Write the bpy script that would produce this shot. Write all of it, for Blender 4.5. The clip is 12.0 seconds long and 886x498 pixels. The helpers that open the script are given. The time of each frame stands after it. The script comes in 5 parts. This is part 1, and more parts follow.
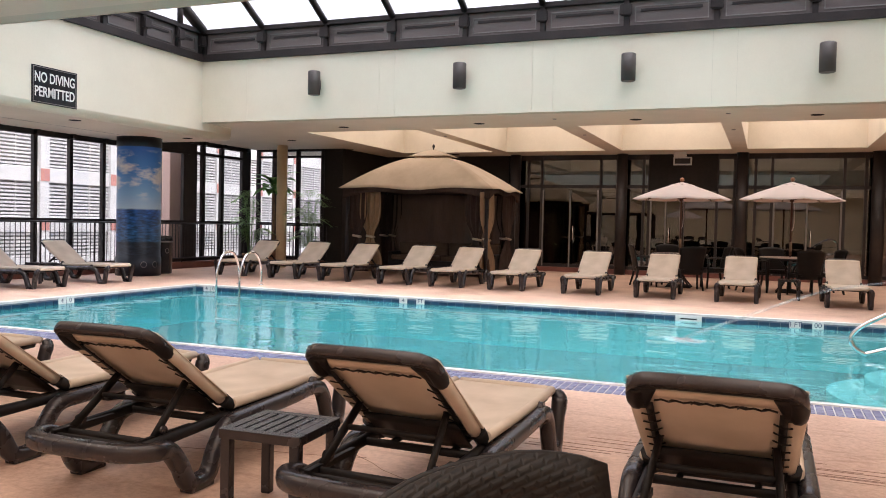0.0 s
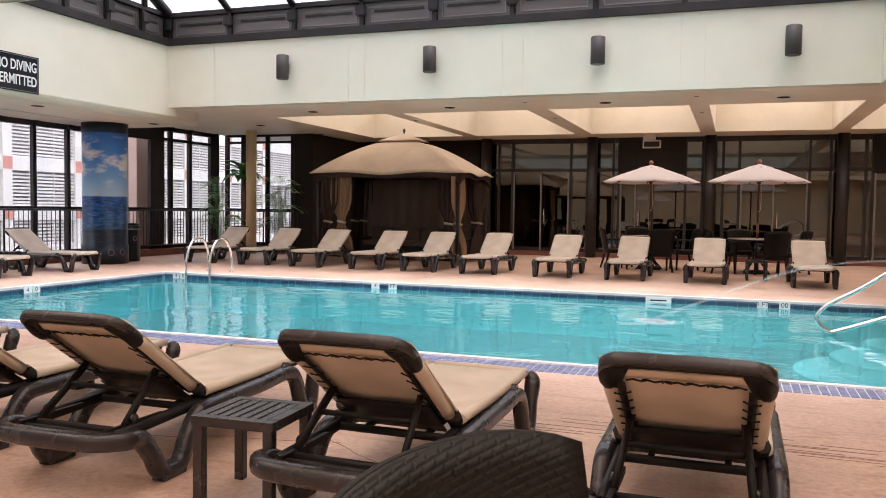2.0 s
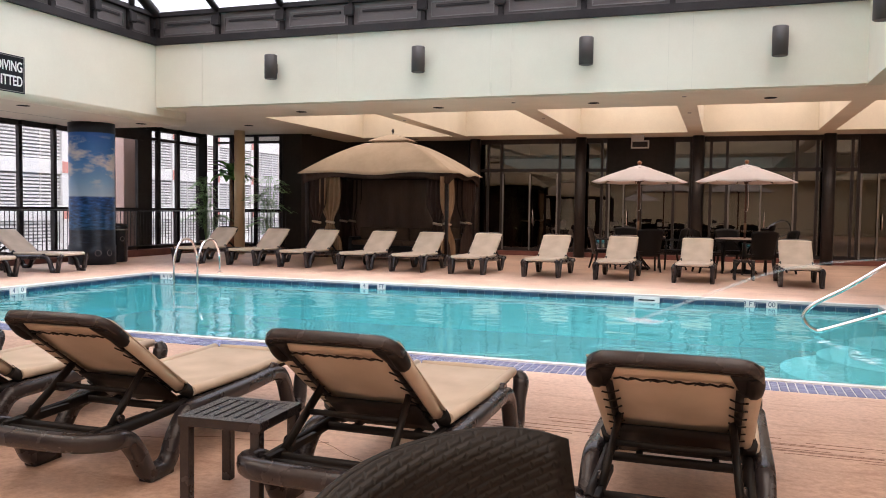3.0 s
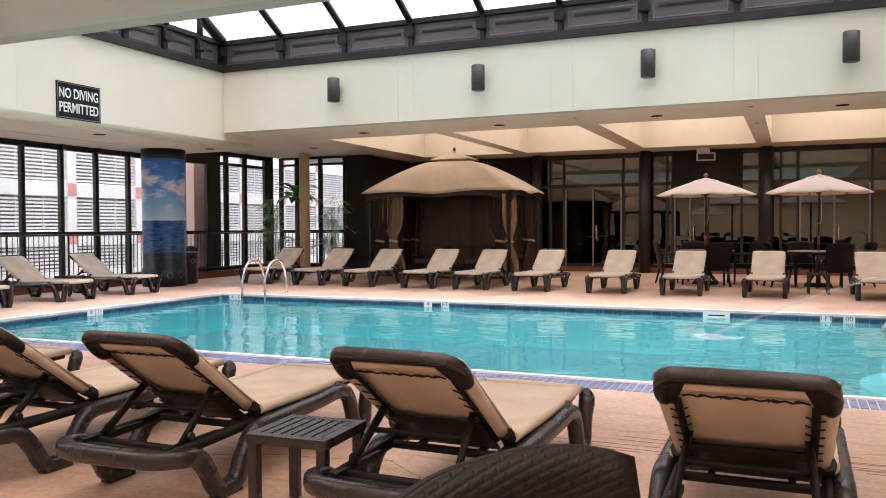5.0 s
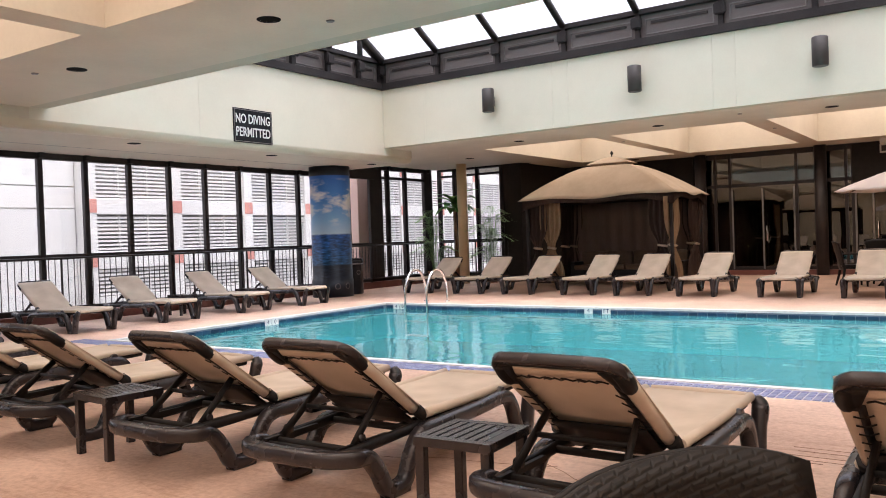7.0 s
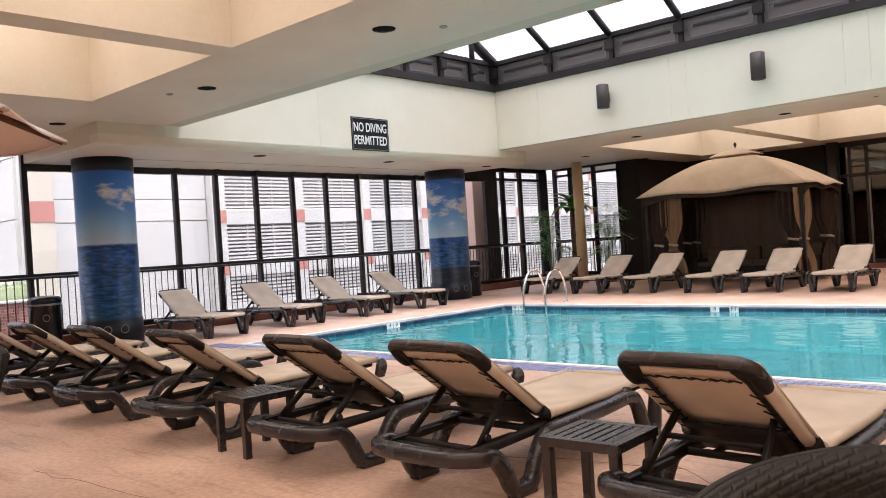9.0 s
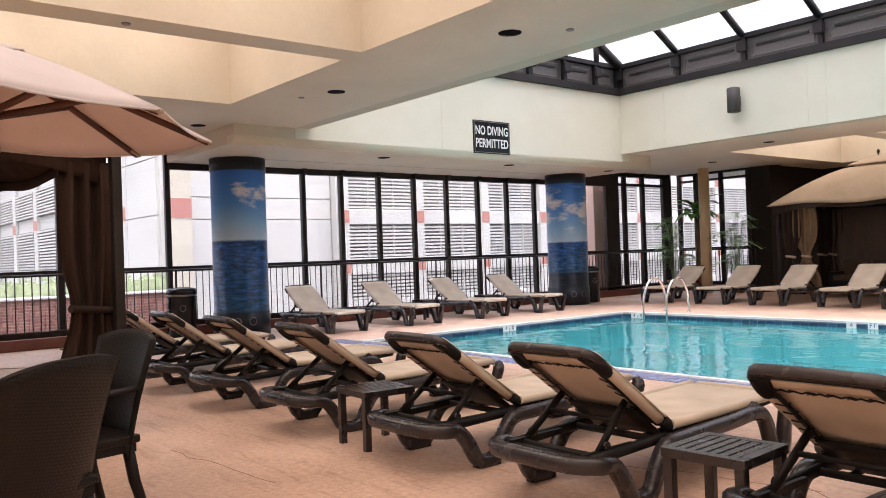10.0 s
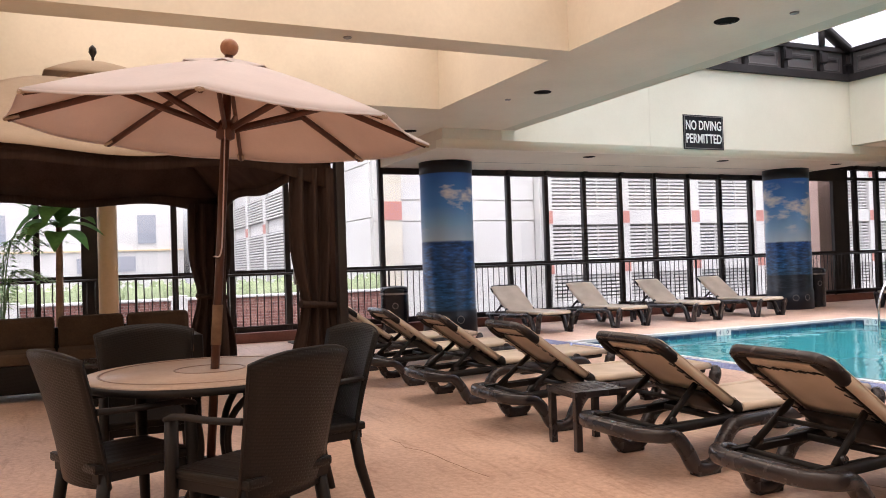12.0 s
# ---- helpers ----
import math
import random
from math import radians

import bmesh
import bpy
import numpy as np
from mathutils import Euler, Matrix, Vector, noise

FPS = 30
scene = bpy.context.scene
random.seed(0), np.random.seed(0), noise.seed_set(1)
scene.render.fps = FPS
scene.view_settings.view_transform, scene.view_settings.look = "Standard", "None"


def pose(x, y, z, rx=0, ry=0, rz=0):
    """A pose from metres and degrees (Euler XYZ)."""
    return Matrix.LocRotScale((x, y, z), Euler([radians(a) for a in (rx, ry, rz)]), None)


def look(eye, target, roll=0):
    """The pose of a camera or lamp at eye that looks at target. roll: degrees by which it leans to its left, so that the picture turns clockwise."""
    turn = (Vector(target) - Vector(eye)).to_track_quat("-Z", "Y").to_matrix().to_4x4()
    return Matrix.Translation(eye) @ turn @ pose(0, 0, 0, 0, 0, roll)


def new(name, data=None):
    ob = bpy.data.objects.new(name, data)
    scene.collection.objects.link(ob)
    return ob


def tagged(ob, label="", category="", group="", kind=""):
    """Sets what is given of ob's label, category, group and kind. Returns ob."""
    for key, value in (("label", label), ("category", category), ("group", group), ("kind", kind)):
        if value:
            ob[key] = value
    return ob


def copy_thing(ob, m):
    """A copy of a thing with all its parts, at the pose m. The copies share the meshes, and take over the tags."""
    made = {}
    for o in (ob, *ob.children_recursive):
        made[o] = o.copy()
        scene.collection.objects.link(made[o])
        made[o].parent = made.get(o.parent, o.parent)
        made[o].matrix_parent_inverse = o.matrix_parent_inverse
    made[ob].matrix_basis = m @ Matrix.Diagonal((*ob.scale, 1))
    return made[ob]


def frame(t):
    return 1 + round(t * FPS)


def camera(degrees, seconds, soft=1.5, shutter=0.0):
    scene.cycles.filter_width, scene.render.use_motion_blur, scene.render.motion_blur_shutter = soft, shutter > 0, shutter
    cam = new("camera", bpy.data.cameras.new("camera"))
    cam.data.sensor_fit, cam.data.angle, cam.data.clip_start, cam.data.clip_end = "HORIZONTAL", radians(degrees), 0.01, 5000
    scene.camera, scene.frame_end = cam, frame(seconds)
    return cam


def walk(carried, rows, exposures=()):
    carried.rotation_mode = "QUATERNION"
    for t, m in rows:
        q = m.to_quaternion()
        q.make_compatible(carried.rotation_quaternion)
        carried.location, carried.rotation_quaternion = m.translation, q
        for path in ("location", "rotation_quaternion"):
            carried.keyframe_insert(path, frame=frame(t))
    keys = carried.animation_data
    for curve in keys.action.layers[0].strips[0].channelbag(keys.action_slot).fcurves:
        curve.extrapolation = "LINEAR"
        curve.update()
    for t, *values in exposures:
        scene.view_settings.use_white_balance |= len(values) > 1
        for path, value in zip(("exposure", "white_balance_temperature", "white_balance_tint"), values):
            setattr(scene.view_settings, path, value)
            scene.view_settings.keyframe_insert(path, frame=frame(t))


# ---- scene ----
cam = camera(57.4, 12.0, soft=0.95)
PATH = [
    (0, (-0.004, 0.03, 1.272), (-0.745, 1.887, 1.21), 1.3),
    (0.5, (-0.007, 0.029, 1.272), (-0.717, 1.897, 1.203), 1.2),
    (1, (-0.008, 0.032, 1.27), (-0.696, 1.908, 1.197), 1.1),
    (1.5, (-0.009, 0.035, 1.267), (-0.69, 1.914, 1.18), 1.0),
    (2, (-0.009, 0.036, 1.265), (-0.683, 1.916, 1.167), 0.8),
    (2.5, (-0.008, 0.038, 1.264), (-0.655, 1.928, 1.164), 0.8),
    (4.3, (0.001, 0.055, 1.247), (-0.701, 1.926, 1.171), 0.0),
    (4.5, (-0.001, 0.058, 1.249), (-0.726, 1.921, 1.177), -0.1),
    (5, (-0.001, 0.048, 1.255), (-0.796, 1.882, 1.202), -0.3),
    (5.5, (-0.004, 0.045, 1.254), (-0.867, 1.849, 1.212), -0.3),
    (6, (-0.005, 0.034, 1.249), (-0.947, 1.798, 1.206), -0.3),
    (6.5, (-0.004, 0.027, 1.245), (-1.032, 1.741, 1.198), -0.8),
    (7, (0.016, 0.016, 1.247), (-1.119, 1.662, 1.222), -2.0),
    (9, (0.011, -0.013, 1.245), (-1.347, 1.455, 1.238), -3.6),
    (9.5, (0.012, -0.037, 1.248), (-1.431, 1.349, 1.244), -3.2),
    (10, (0.01, -0.056, 1.242), (-1.544, 1.203, 1.257), -2.0),
    (10.5, (-0.009, -0.069, 1.236), (-1.665, 1.052, 1.263), -1.7),
    (11, (-0.011, -0.09, 1.234), (-1.745, 0.907, 1.263), -2.0),
    (11.5, (-0.012, -0.099, 1.232), (-1.795, 0.807, 1.264), -2.1),
    (12, (-0.009, -0.11, 1.228), (-1.824, 0.729, 1.263), -1.9),
]
walk(cam, [(t, look(eye, target, roll)) for t, eye, target, roll in PATH], exposures=[(0, 2.27, 6280, 22), (4.5, 2.31, 6280, 22), (10.6, 2.3, 6280, 22), (10.8, 1.85, 6280, 22), (11, 1.72, 6280, 22), (11.5, 2.12, 6280, 22), (12, 2.32, 6280, 22)])
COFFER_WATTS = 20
# ---- light ----
world = bpy.data.worlds.new("overcast_sky")
scene.world = world
world.use_nodes = True
_wn, _wl = world.node_tree.nodes, world.node_tree.links
_sky = _wn.new("ShaderNodeTexSky")
_sky.sky_type, _sky.sun_disc, _sky.sun_elevation, _sky.sun_rotation = "NISHITA", False, radians(84), radians(100)
_sky.air_density, _sky.dust_density, _sky.ozone_density = 1.0, 6.0, 0.4
_hs = _wn.new("ShaderNodeHueSaturation")
_hs.inputs["Saturation"].default_value = 0.2
_wl.new(_sky.outputs[0], _hs.inputs["Color"]), _wl.new(_hs.outputs[0], _wn["Background"].inputs[0])
_wn["Background"].inputs[1].default_value = 0.15
sun_data = bpy.data.lights.new("overcast_sun", "SUN")
sun_data.energy, sun_data.angle, sun_data.color = 0.7, radians(70), (1.0, 0.99, 0.97)
sun = new("overcast_sun", sun_data)
sun.matrix_world = look((0, 0, 30), (3, 1, 0))


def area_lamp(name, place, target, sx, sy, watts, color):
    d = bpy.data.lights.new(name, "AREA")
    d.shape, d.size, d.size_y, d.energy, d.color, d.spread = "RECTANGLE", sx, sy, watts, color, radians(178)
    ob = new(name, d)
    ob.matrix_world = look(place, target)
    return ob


# ---- materials ----
def material(name, color, rough=0.6, metal=0.0, spec=0.5):
    m = bpy.data.materials.new(name)
    m.use_nodes = True
    b = m.node_tree.nodes["Principled BSDF"]
    b.inputs["Base Color"].default_value = (*color, 1)
    b.inputs["Roughness"].default_value = rough
    b.inputs["Metallic"].default_value = metal
    b.inputs["Specular IOR Level"].default_value = spec
    return m


def _n(m, kind, **values):
    node = m.node_tree.nodes.new(kind)
    for k, v in values.items():
        node.inputs[k].default_value = v
    return node


def _coords(m, space="Object", scale=(1, 1, 1)):
    tc, mp = _n(m, "ShaderNodeTexCoord"), _n(m, "ShaderNodeMapping", Scale=scale)
    m.node_tree.links.new(tc.outputs[space], mp.inputs[0])
    return mp.outputs[0]


def varied(m, low, high, big=0.6, fine=14.0, bump=0.15, dist=0.004, stretch=(1, 1, 1), mixfine=0.35, rough=None, span=(0.36, 0.64)):
    """Colour between two tones by a large and a fine noise, with a fine relief."""
    L, b = m.node_tree.links, m.node_tree.nodes["Principled BSDF"]
    co = _coords(m, "Object", stretch)
    n1, n2 = _n(m, "ShaderNodeTexNoise", Scale=big, Detail=5.0, Roughness=0.6), _n(m, "ShaderNodeTexNoise", Scale=fine, Detail=6.0, Roughness=0.65)
    L.new(co, n1.inputs["Vector"]), L.new(co, n2.inputs["Vector"])
    mx = m.node_tree.nodes.new("ShaderNodeMix")
    mx.inputs[0].default_value = mixfine
    L.new(n1.outputs[0], mx.inputs[2]), L.new(n2.outputs[0], mx.inputs[3])
    ramp = m.node_tree.nodes.new("ShaderNodeValToRGB")
    ramp.color_ramp.elements[0].position, ramp.color_ramp.elements[1].position = span
    ramp.color_ramp.elements[0].color, ramp.color_ramp.elements[1].color = (*low, 1), (*high, 1)
    L.new(mx.outputs[0], ramp.inputs[0]), L.new(ramp.outputs[0], b.inputs["Base Color"])
    if bump:
        bp = _n(m, "ShaderNodeBump", Strength=bump, Distance=dist)
        L.new(n2.outputs[0], bp.inputs["Height"]), L.new(bp.outputs[0], b.inputs["Normal"])
    if rough:
        mr = _n(m, "ShaderNodeMapRange")
        mr.inputs["To Min"].default_value, mr.inputs["To Max"].default_value = rough
        L.new(n1.outputs[0], mr.inputs[0]), L.new(mr.outputs[0], b.inputs["Roughness"])
    return m


M = {}
M["deck"] = varied(material("deck_concrete", (0.5, 0.3, 0.2), 0.55), (0.45, 0.282, 0.2), (0.70, 0.492, 0.375), 0.9, 26.0, 0.5, 0.004, mixfine=0.5, span=(0.38, 0.62), rough=(0.4, 0.62))
M["plaster"] = varied(material("painted_plaster", (0.72, 0.69, 0.58), 0.6), (0.68, 0.635, 0.505), (0.76, 0.715, 0.58), 0.5, 30.0, 0.06, 0.002, mixfine=0.2)
M["soffit"] = varied(material("painted_soffit", (0.7, 0.6, 0.47), 0.6), (0.60, 0.53, 0.42), (0.70, 0.625, 0.50), 0.7, 25.0, 0.06, 0.002, mixfine=0.25)
M["dark_metal"] = varied(material("bronze_metal", (0.035, 0.03, 0.028), 0.45, 0.3), (0.022, 0.019, 0.019), (0.045, 0.038, 0.036), 2.0, 40.0, 0.05, 0.001)
M["frame_grey"] = varied(material("anodised_edge", (0.22, 0.2, 0.19), 0.4, 0.6), (0.16, 0.15, 0.145), (0.27, 0.25, 0.24), 2.0, 40.0, 0.0)
M["resin"] = varied(material("brown_resin", (0.05, 0.038, 0.033), 0.35), (0.020, 0.0165, 0.018), (0.037, 0.0315, 0.0345), 3.0, 120.0, 0.08, 0.0006, rough=(0.2, 0.34))
M["resin_dark"] = varied(material("black_brown_resin", (0.014, 0.011, 0.01), 0.5), (0.006, 0.005, 0.005), (0.013, 0.0105, 0.010), 3.0, 90.0, 0.05, 0.0006)
M["sling"] = material("tan_sling_fabric", (0.62, 0.47, 0.31), 0.75)
M["steel"] = material("polished_steel", (0.75, 0.75, 0.76), 0.12, 1.0)
M["white_tile"] = varied(material("white_glazed_tile", (0.8, 0.8, 0.78), 0.25), (0.7, 0.71, 0.7), (0.84, 0.84, 0.82), 3.0, 20.0, 0.0)
M["stone_edge"] = varied(material("coping_stone", (0.62, 0.62, 0.6), 0.4), (0.5, 0.5, 0.5), (0.72, 0.72, 0.7), 2.0, 30.0, 0.08, 0.001)
M["canvas"] = varied(material("tan_canvas", (0.6, 0.43, 0.27), 0.8), (0.46, 0.36, 0.26), (0.57, 0.46, 0.345), 1.6, 60.0, 0.1, 0.001, mixfine=0.2)
M["canvas_pale"] = varied(material("pale_canvas", (0.72, 0.6, 0.5), 0.8), (0.67, 0.645, 0.675), (0.78, 0.755, 0.785), 1.4, 60.0, 0.1, 0.001, mixfine=0.2)
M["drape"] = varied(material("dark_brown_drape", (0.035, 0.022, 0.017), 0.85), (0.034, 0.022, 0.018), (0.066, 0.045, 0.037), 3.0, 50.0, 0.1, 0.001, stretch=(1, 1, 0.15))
M["drape_tan"] = varied(material("tan_drape", (0.28, 0.18, 0.1), 0.85), (0.2, 0.12, 0.065), (0.33, 0.22, 0.13), 3.0, 50.0, 0.1, 0.001, stretch=(1, 1, 0.15))
M["wood"] = varied(material("red_brown_wood", (0.12, 0.04, 0.022), 0.45), (0.05, 0.016, 0.010), (0.11, 0.038, 0.02), 2.0, 30.0, 0.08, 0.001, stretch=(6, 6, 0.6))
M["ball"] = varied(material("oiled_wood_ball", (0.32, 0.13, 0.055), 0.35), (0.24, 0.09, 0.04), (0.4, 0.18, 0.08), 6.0, 40.0, 0.0)
M["tabletop"] = varied(material("faux_stone_tabletop", (0.42, 0.3, 0.22), 0.35), (0.46, 0.34, 0.27), (0.62, 0.49, 0.40), 2.5, 40.0, 0.03, 0.001)
M["brick_red"] = varied(material("red_brown_curb_tile", (0.16, 0.05, 0.035), 0.5), (0.11, 0.035, 0.026), (0.2, 0.07, 0.05), 2.0, 30.0, 0.1, 0.002)
M["sofa"] = varied(material("taupe_cushion", (0.1, 0.065, 0.045), 0.9), (0.075, 0.05, 0.035), (0.13, 0.09, 0.062), 2.0, 60.0, 0.1, 0.001)
M["leaf"] = varied(material("leaf_green", (0.05, 0.11, 0.03), 0.4), (0.07, 0.22, 0.05), (0.17, 0.38, 0.11), 3.0, 20.0, 0.0)
M["leaf_pale"] = varied(material("palm_green", (0.09, 0.15, 0.06), 0.5), (0.17, 0.30, 0.11), (0.33, 0.50, 0.24), 3.0, 20.0, 0.0)
M["trunk"] = varied(material("palm_trunk", (0.2, 0.12, 0.07), 0.8), (0.13, 0.075, 0.045), (0.28, 0.18, 0.11), 3.0, 25.0, 0.3, 0.004)
M["terracotta"] = varied(material("terracotta", (0.32, 0.15, 0.085), 0.75), (0.25, 0.11, 0.06), (0.38, 0.19, 0.11), 3.0, 25.0, 0.1, 0.002)
M["cream"] = varied(material("cream_column_paint", (0.62, 0.47, 0.28), 0.5), (0.57, 0.43, 0.25), (0.66, 0.51, 0.32), 1.0, 25.0, 0.03, 0.001)
M["concrete_white"] = varied(material("white_precast", (0.72, 0.7, 0.66), 0.8), (0.51, 0.49, 0.46), (0.60, 0.58, 0.545), 0.3, 8.0, 0.1, 0.004)
# red paled in the colour to stand in for outdoor haze
M["red_paint"] = material("hazed_red_paint", (0.46, 0.2, 0.16), 0.7)
# near-black tone, also standing in for the dimness of the lobby
M["shadow_room"] = varied(material("dark_wall_and_dim_room", (0.03, 0.025, 0.022), 0.7), (0.014, 0.0115, 0.010), (0.028, 0.023, 0.02), 0.6, 12.0, 0.03, 0.002)
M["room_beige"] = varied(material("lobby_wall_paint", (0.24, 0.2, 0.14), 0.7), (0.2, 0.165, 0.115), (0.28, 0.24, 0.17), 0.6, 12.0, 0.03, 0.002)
M["curb_paint"] = varied(material("skylight_curb_paint", (0.1, 0.085, 0.08), 0.5), (0.10, 0.085, 0.08), (0.17, 0.145, 0.135), 1.0, 30.0, 0.05, 0.001, stretch=(0.4, 0.4, 6))
# tone stands in for shade and daylight inside the open garage
M["garage_dark"] = varied(material("garage_interior_dimness", (0.12, 0.12, 0.12), 0.9), (0.21, 0.205, 0.2), (0.31, 0.3, 0.29), 0.4, 6.0, 0.0)
M["black_gloss"] = varied(material("black_gloss_paint", (0.012, 0.013, 0.016), 0.18), (0.009, 0.010, 0.013), (0.017, 0.018, 0.022), 2.0, 20.0, 0.0)
M["sign_white"] = material("sign_lettering", (0.72, 0.72, 0.7), 0.5)
M["speaker"] = varied(material("bronze_speaker_grille", (0.05, 0.043, 0.038), 0.5, 0.2), (0.04, 0.034, 0.03), (0.065, 0.056, 0.05), 3.0, 150.0, 0.2, 0.001)
M["grass"] = varied(material("hedge_green", (0.16, 0.24, 0.07), 0.9), (0.27, 0.33, 0.18), (0.4, 0.45, 0.28), 2.0, 30.0, 0.3, 0.01)
M["asphalt"] = varied(material("asphalt", (0.08, 0.08, 0.08), 0.9), (0.06, 0.06, 0.06), (0.1, 0.1, 0.1), 0.4, 20.0, 0.2, 0.004)
M["plaster_joint"] = varied(material("plaster_joint", (0.5, 0.47, 0.37), 0.7), (0.5, 0.47, 0.37), (0.56, 0.53, 0.42), 0.5, 30.0, 0.0)
M["void_black"] = material("matt_black_rim_and_shade", (0.006, 0.006, 0.006), 0.95, 0.0, 0.1)
M["tile_joint"] = varied(material("dark_tile_joint", (0.1, 0.13, 0.18), 0.6), (0.07, 0.10, 0.15), (0.13, 0.17, 0.22), 2.0, 30.0, 0.0)
# drape tone raised in place of light reaching the back curtain
M["lit_taupe_cloth"] = varied(material("lit_taupe_back_curtain", (0.1, 0.07, 0.055), 0.9), (0.12, 0.082, 0.064), (0.17, 0.12, 0.095), 2.0, 50.0, 0.1, 0.001, stretch=(1, 1, 0.15))
M["pier_cream"] = varied(material("warm_precast", (0.56, 0.5, 0.41), 0.8), (0.52, 0.465, 0.38), (0.6, 0.54, 0.445), 0.5, 10.0, 0.05, 0.002)
M["inlay"] = varied(material("brown_inlay", (0.34, 0.24, 0.19), 0.4), (0.3, 0.21, 0.165), (0.38, 0.275, 0.22), 4.0, 40.0, 0.0)
M["lamp_glow"] = material("lit_lamp_face", (0.9, 0.85, 0.75), 0.5)
M["lamp_glow"].node_tree.nodes["Principled BSDF"].inputs["Emission Color"].default_value = (1.0, 0.88, 0.68, 1)
M["lamp_glow"].node_tree.nodes["Principled BSDF"].inputs["Emission Strength"].default_value = 1.6
M["far_glass"] = material("grey_far_window", (0.3, 0.31, 0.34), 0.3)
M["marker_blue"] = material("marker_ink", (0.03, 0.05, 0.12), 0.5)


def leafy(m, share=0.55, tint=(1, 1, 1)):
    """Lets light glow through thin leaves and cloth."""
    N, L = m.node_tree.nodes, m.node_tree.links
    b, out = N["Principled BSDF"], N["Material Output"]
    tl, mx = N.new("ShaderNodeBsdfTranslucent"), N.new("ShaderNodeMixShader")
    src = b.inputs["Base Color"].links[0].from_socket
    mx.inputs[0].default_value = share
    mul = N.new("ShaderNodeMix")
    mul.data_type, mul.blend_type, mul.inputs[0].default_value, mul.inputs[7].default_value = "RGBA", "MULTIPLY", 1.0, (*tint, 1)
    L.new(src, mul.inputs[6]), L.new(mul.outputs[2], tl.inputs[0]), L.new(b.outputs[0], mx.inputs[1]), L.new(tl.outputs[0], mx.inputs[2]), L.new(mx.outputs[0], out.inputs[0])


leafy(M["leaf"]), leafy(M["leaf_pale"]), leafy(M["canvas_pale"], 0.3, (1.0, 0.68, 0.44)), leafy(M["canvas"], 0.25)
M["pink_precast"] = varied(material("pinkish_precast", (0.45, 0.3, 0.26), 0.8), (0.40, 0.26, 0.22), (0.5, 0.34, 0.29), 1.0, 20.0, 0.1, 0.002)
M["tile_bed"] = varied(material("gutter_grout", (0.4, 0.41, 0.46), 0.6), (0.34, 0.35, 0.4), (0.46, 0.47, 0.52), 2.0, 30.0, 0.05, 0.001)


def piece_material(name, low, high, rough):
    """Small fired pieces, each of its own tone."""
    m = material(name, low, rough)
    L, b = m.node_tree.links, m.node_tree.nodes["Principled BSDF"]
    a, g = _n(m, "ShaderNodeObjectInfo"), _n(m, "ShaderNodeNewGeometry")
    add = m.node_tree.nodes.new("ShaderNodeMath")
    add.operation = "ADD"
    fr = m.node_tree.nodes.new("ShaderNodeMath")
    fr.operation = "FRACT"
    L.new(a.outputs["Random"], add.inputs[0]), L.new(g.outputs["Random Per Island"], add.inputs[1]), L.new(add.outputs[0], fr.inputs[0])
    ramp = m.node_tree.nodes.new("ShaderNodeValToRGB")
    ramp.color_ramp.elements[0].color, ramp.color_ramp.elements[1].color = (*low, 1), (*high, 1)
    L.new(fr.outputs[0], ramp.inputs[0]), L.new(ramp.outputs[0], b.inputs["Base Color"])
    return m


M["water_tile"] = piece_material("navy_glazed_tile", (0.012, 0.035, 0.075), (0.03, 0.075, 0.14), 0.15)
M["mosaic"] = piece_material("blue_mosaic_tile", (0.15, 0.18, 0.33), (0.26, 0.29, 0.45), 0.25)
# brick tones desaturated, with the haze outside put into the colour
M["brick"] = piece_material("hazed_red_brick", (0.19, 0.085, 0.07), (0.30, 0.15, 0.12), 0.85)

# long scuffs and pale worn patches over the deck
m = M["deck"]
L, b = m.node_tree.links, m.node_tree.nodes["Principled BSDF"]
src = b.inputs["Base Color"].links[0].from_socket
streak = _n(m, "ShaderNodeTexNoise", Scale=2.2, Detail=8.0, Roughness=0.72, Distortion=0.6)
L.new(_coords(m, "Object", (0.7, 3.2, 1)), streak.inputs["Vector"])
rp = m.node_tree.nodes.new("ShaderNodeValToRGB")
for stop, tone in ((0.0, (0.62, 0.55, 0.5)), (0.36, (0.8, 0.74, 0.7)), (0.47, (1, 1, 1)), (0.6, (1.0, 1.0, 1.0)), (1.0, (1.12, 1.15, 1.18))):
    e = rp.color_ramp.elements[0] if stop == 0 else rp.color_ramp.elements[-1] if stop == 1 else rp.color_ramp.elements.new(stop)
    e.color = (*tone, 1)
mx = m.node_tree.nodes.new("ShaderNodeMix")
mx.data_type, mx.blend_type, mx.inputs[0].default_value = "RGBA", "MULTIPLY", 1.0
L.new(streak.outputs[0], rp.inputs[0]), L.new(src, mx.inputs[6]), L.new(rp.outputs[0], mx.inputs[7]), L.new(mx.outputs[2], b.inputs["Base Color"])

# fine weave of the sling fabric
m = M["sling"]
L, b = m.node_tree.links, m.node_tree.nodes["Principled BSDF"]
wv = _n(m, "ShaderNodeTexNoise", Scale=3.0, Detail=5.0)
L.new(_coords(m, "Object", (1, 1, 1)), wv.inputs["Vector"])
rp = m.node_tree.nodes.new("ShaderNodeValToRGB")
rp.color_ramp.elements[0].position, rp.color_ramp.elements[1].position = 0.35, 0.68
rp.color_ramp.elements[0].color, rp.color_ramp.elements[1].color = (0.53, 0.445, 0.35, 1), (0.68, 0.585, 0.485, 1)
L.new(wv.outputs[0], rp.inputs[0]), L.new(rp.outputs[0], b.inputs["Base Color"])
fine = _n(m, "ShaderNodeTexNoise", Scale=350.0, Detail=2.0)
bp = _n(m, "ShaderNodeBump", Strength=0.2, Distance=0.001)
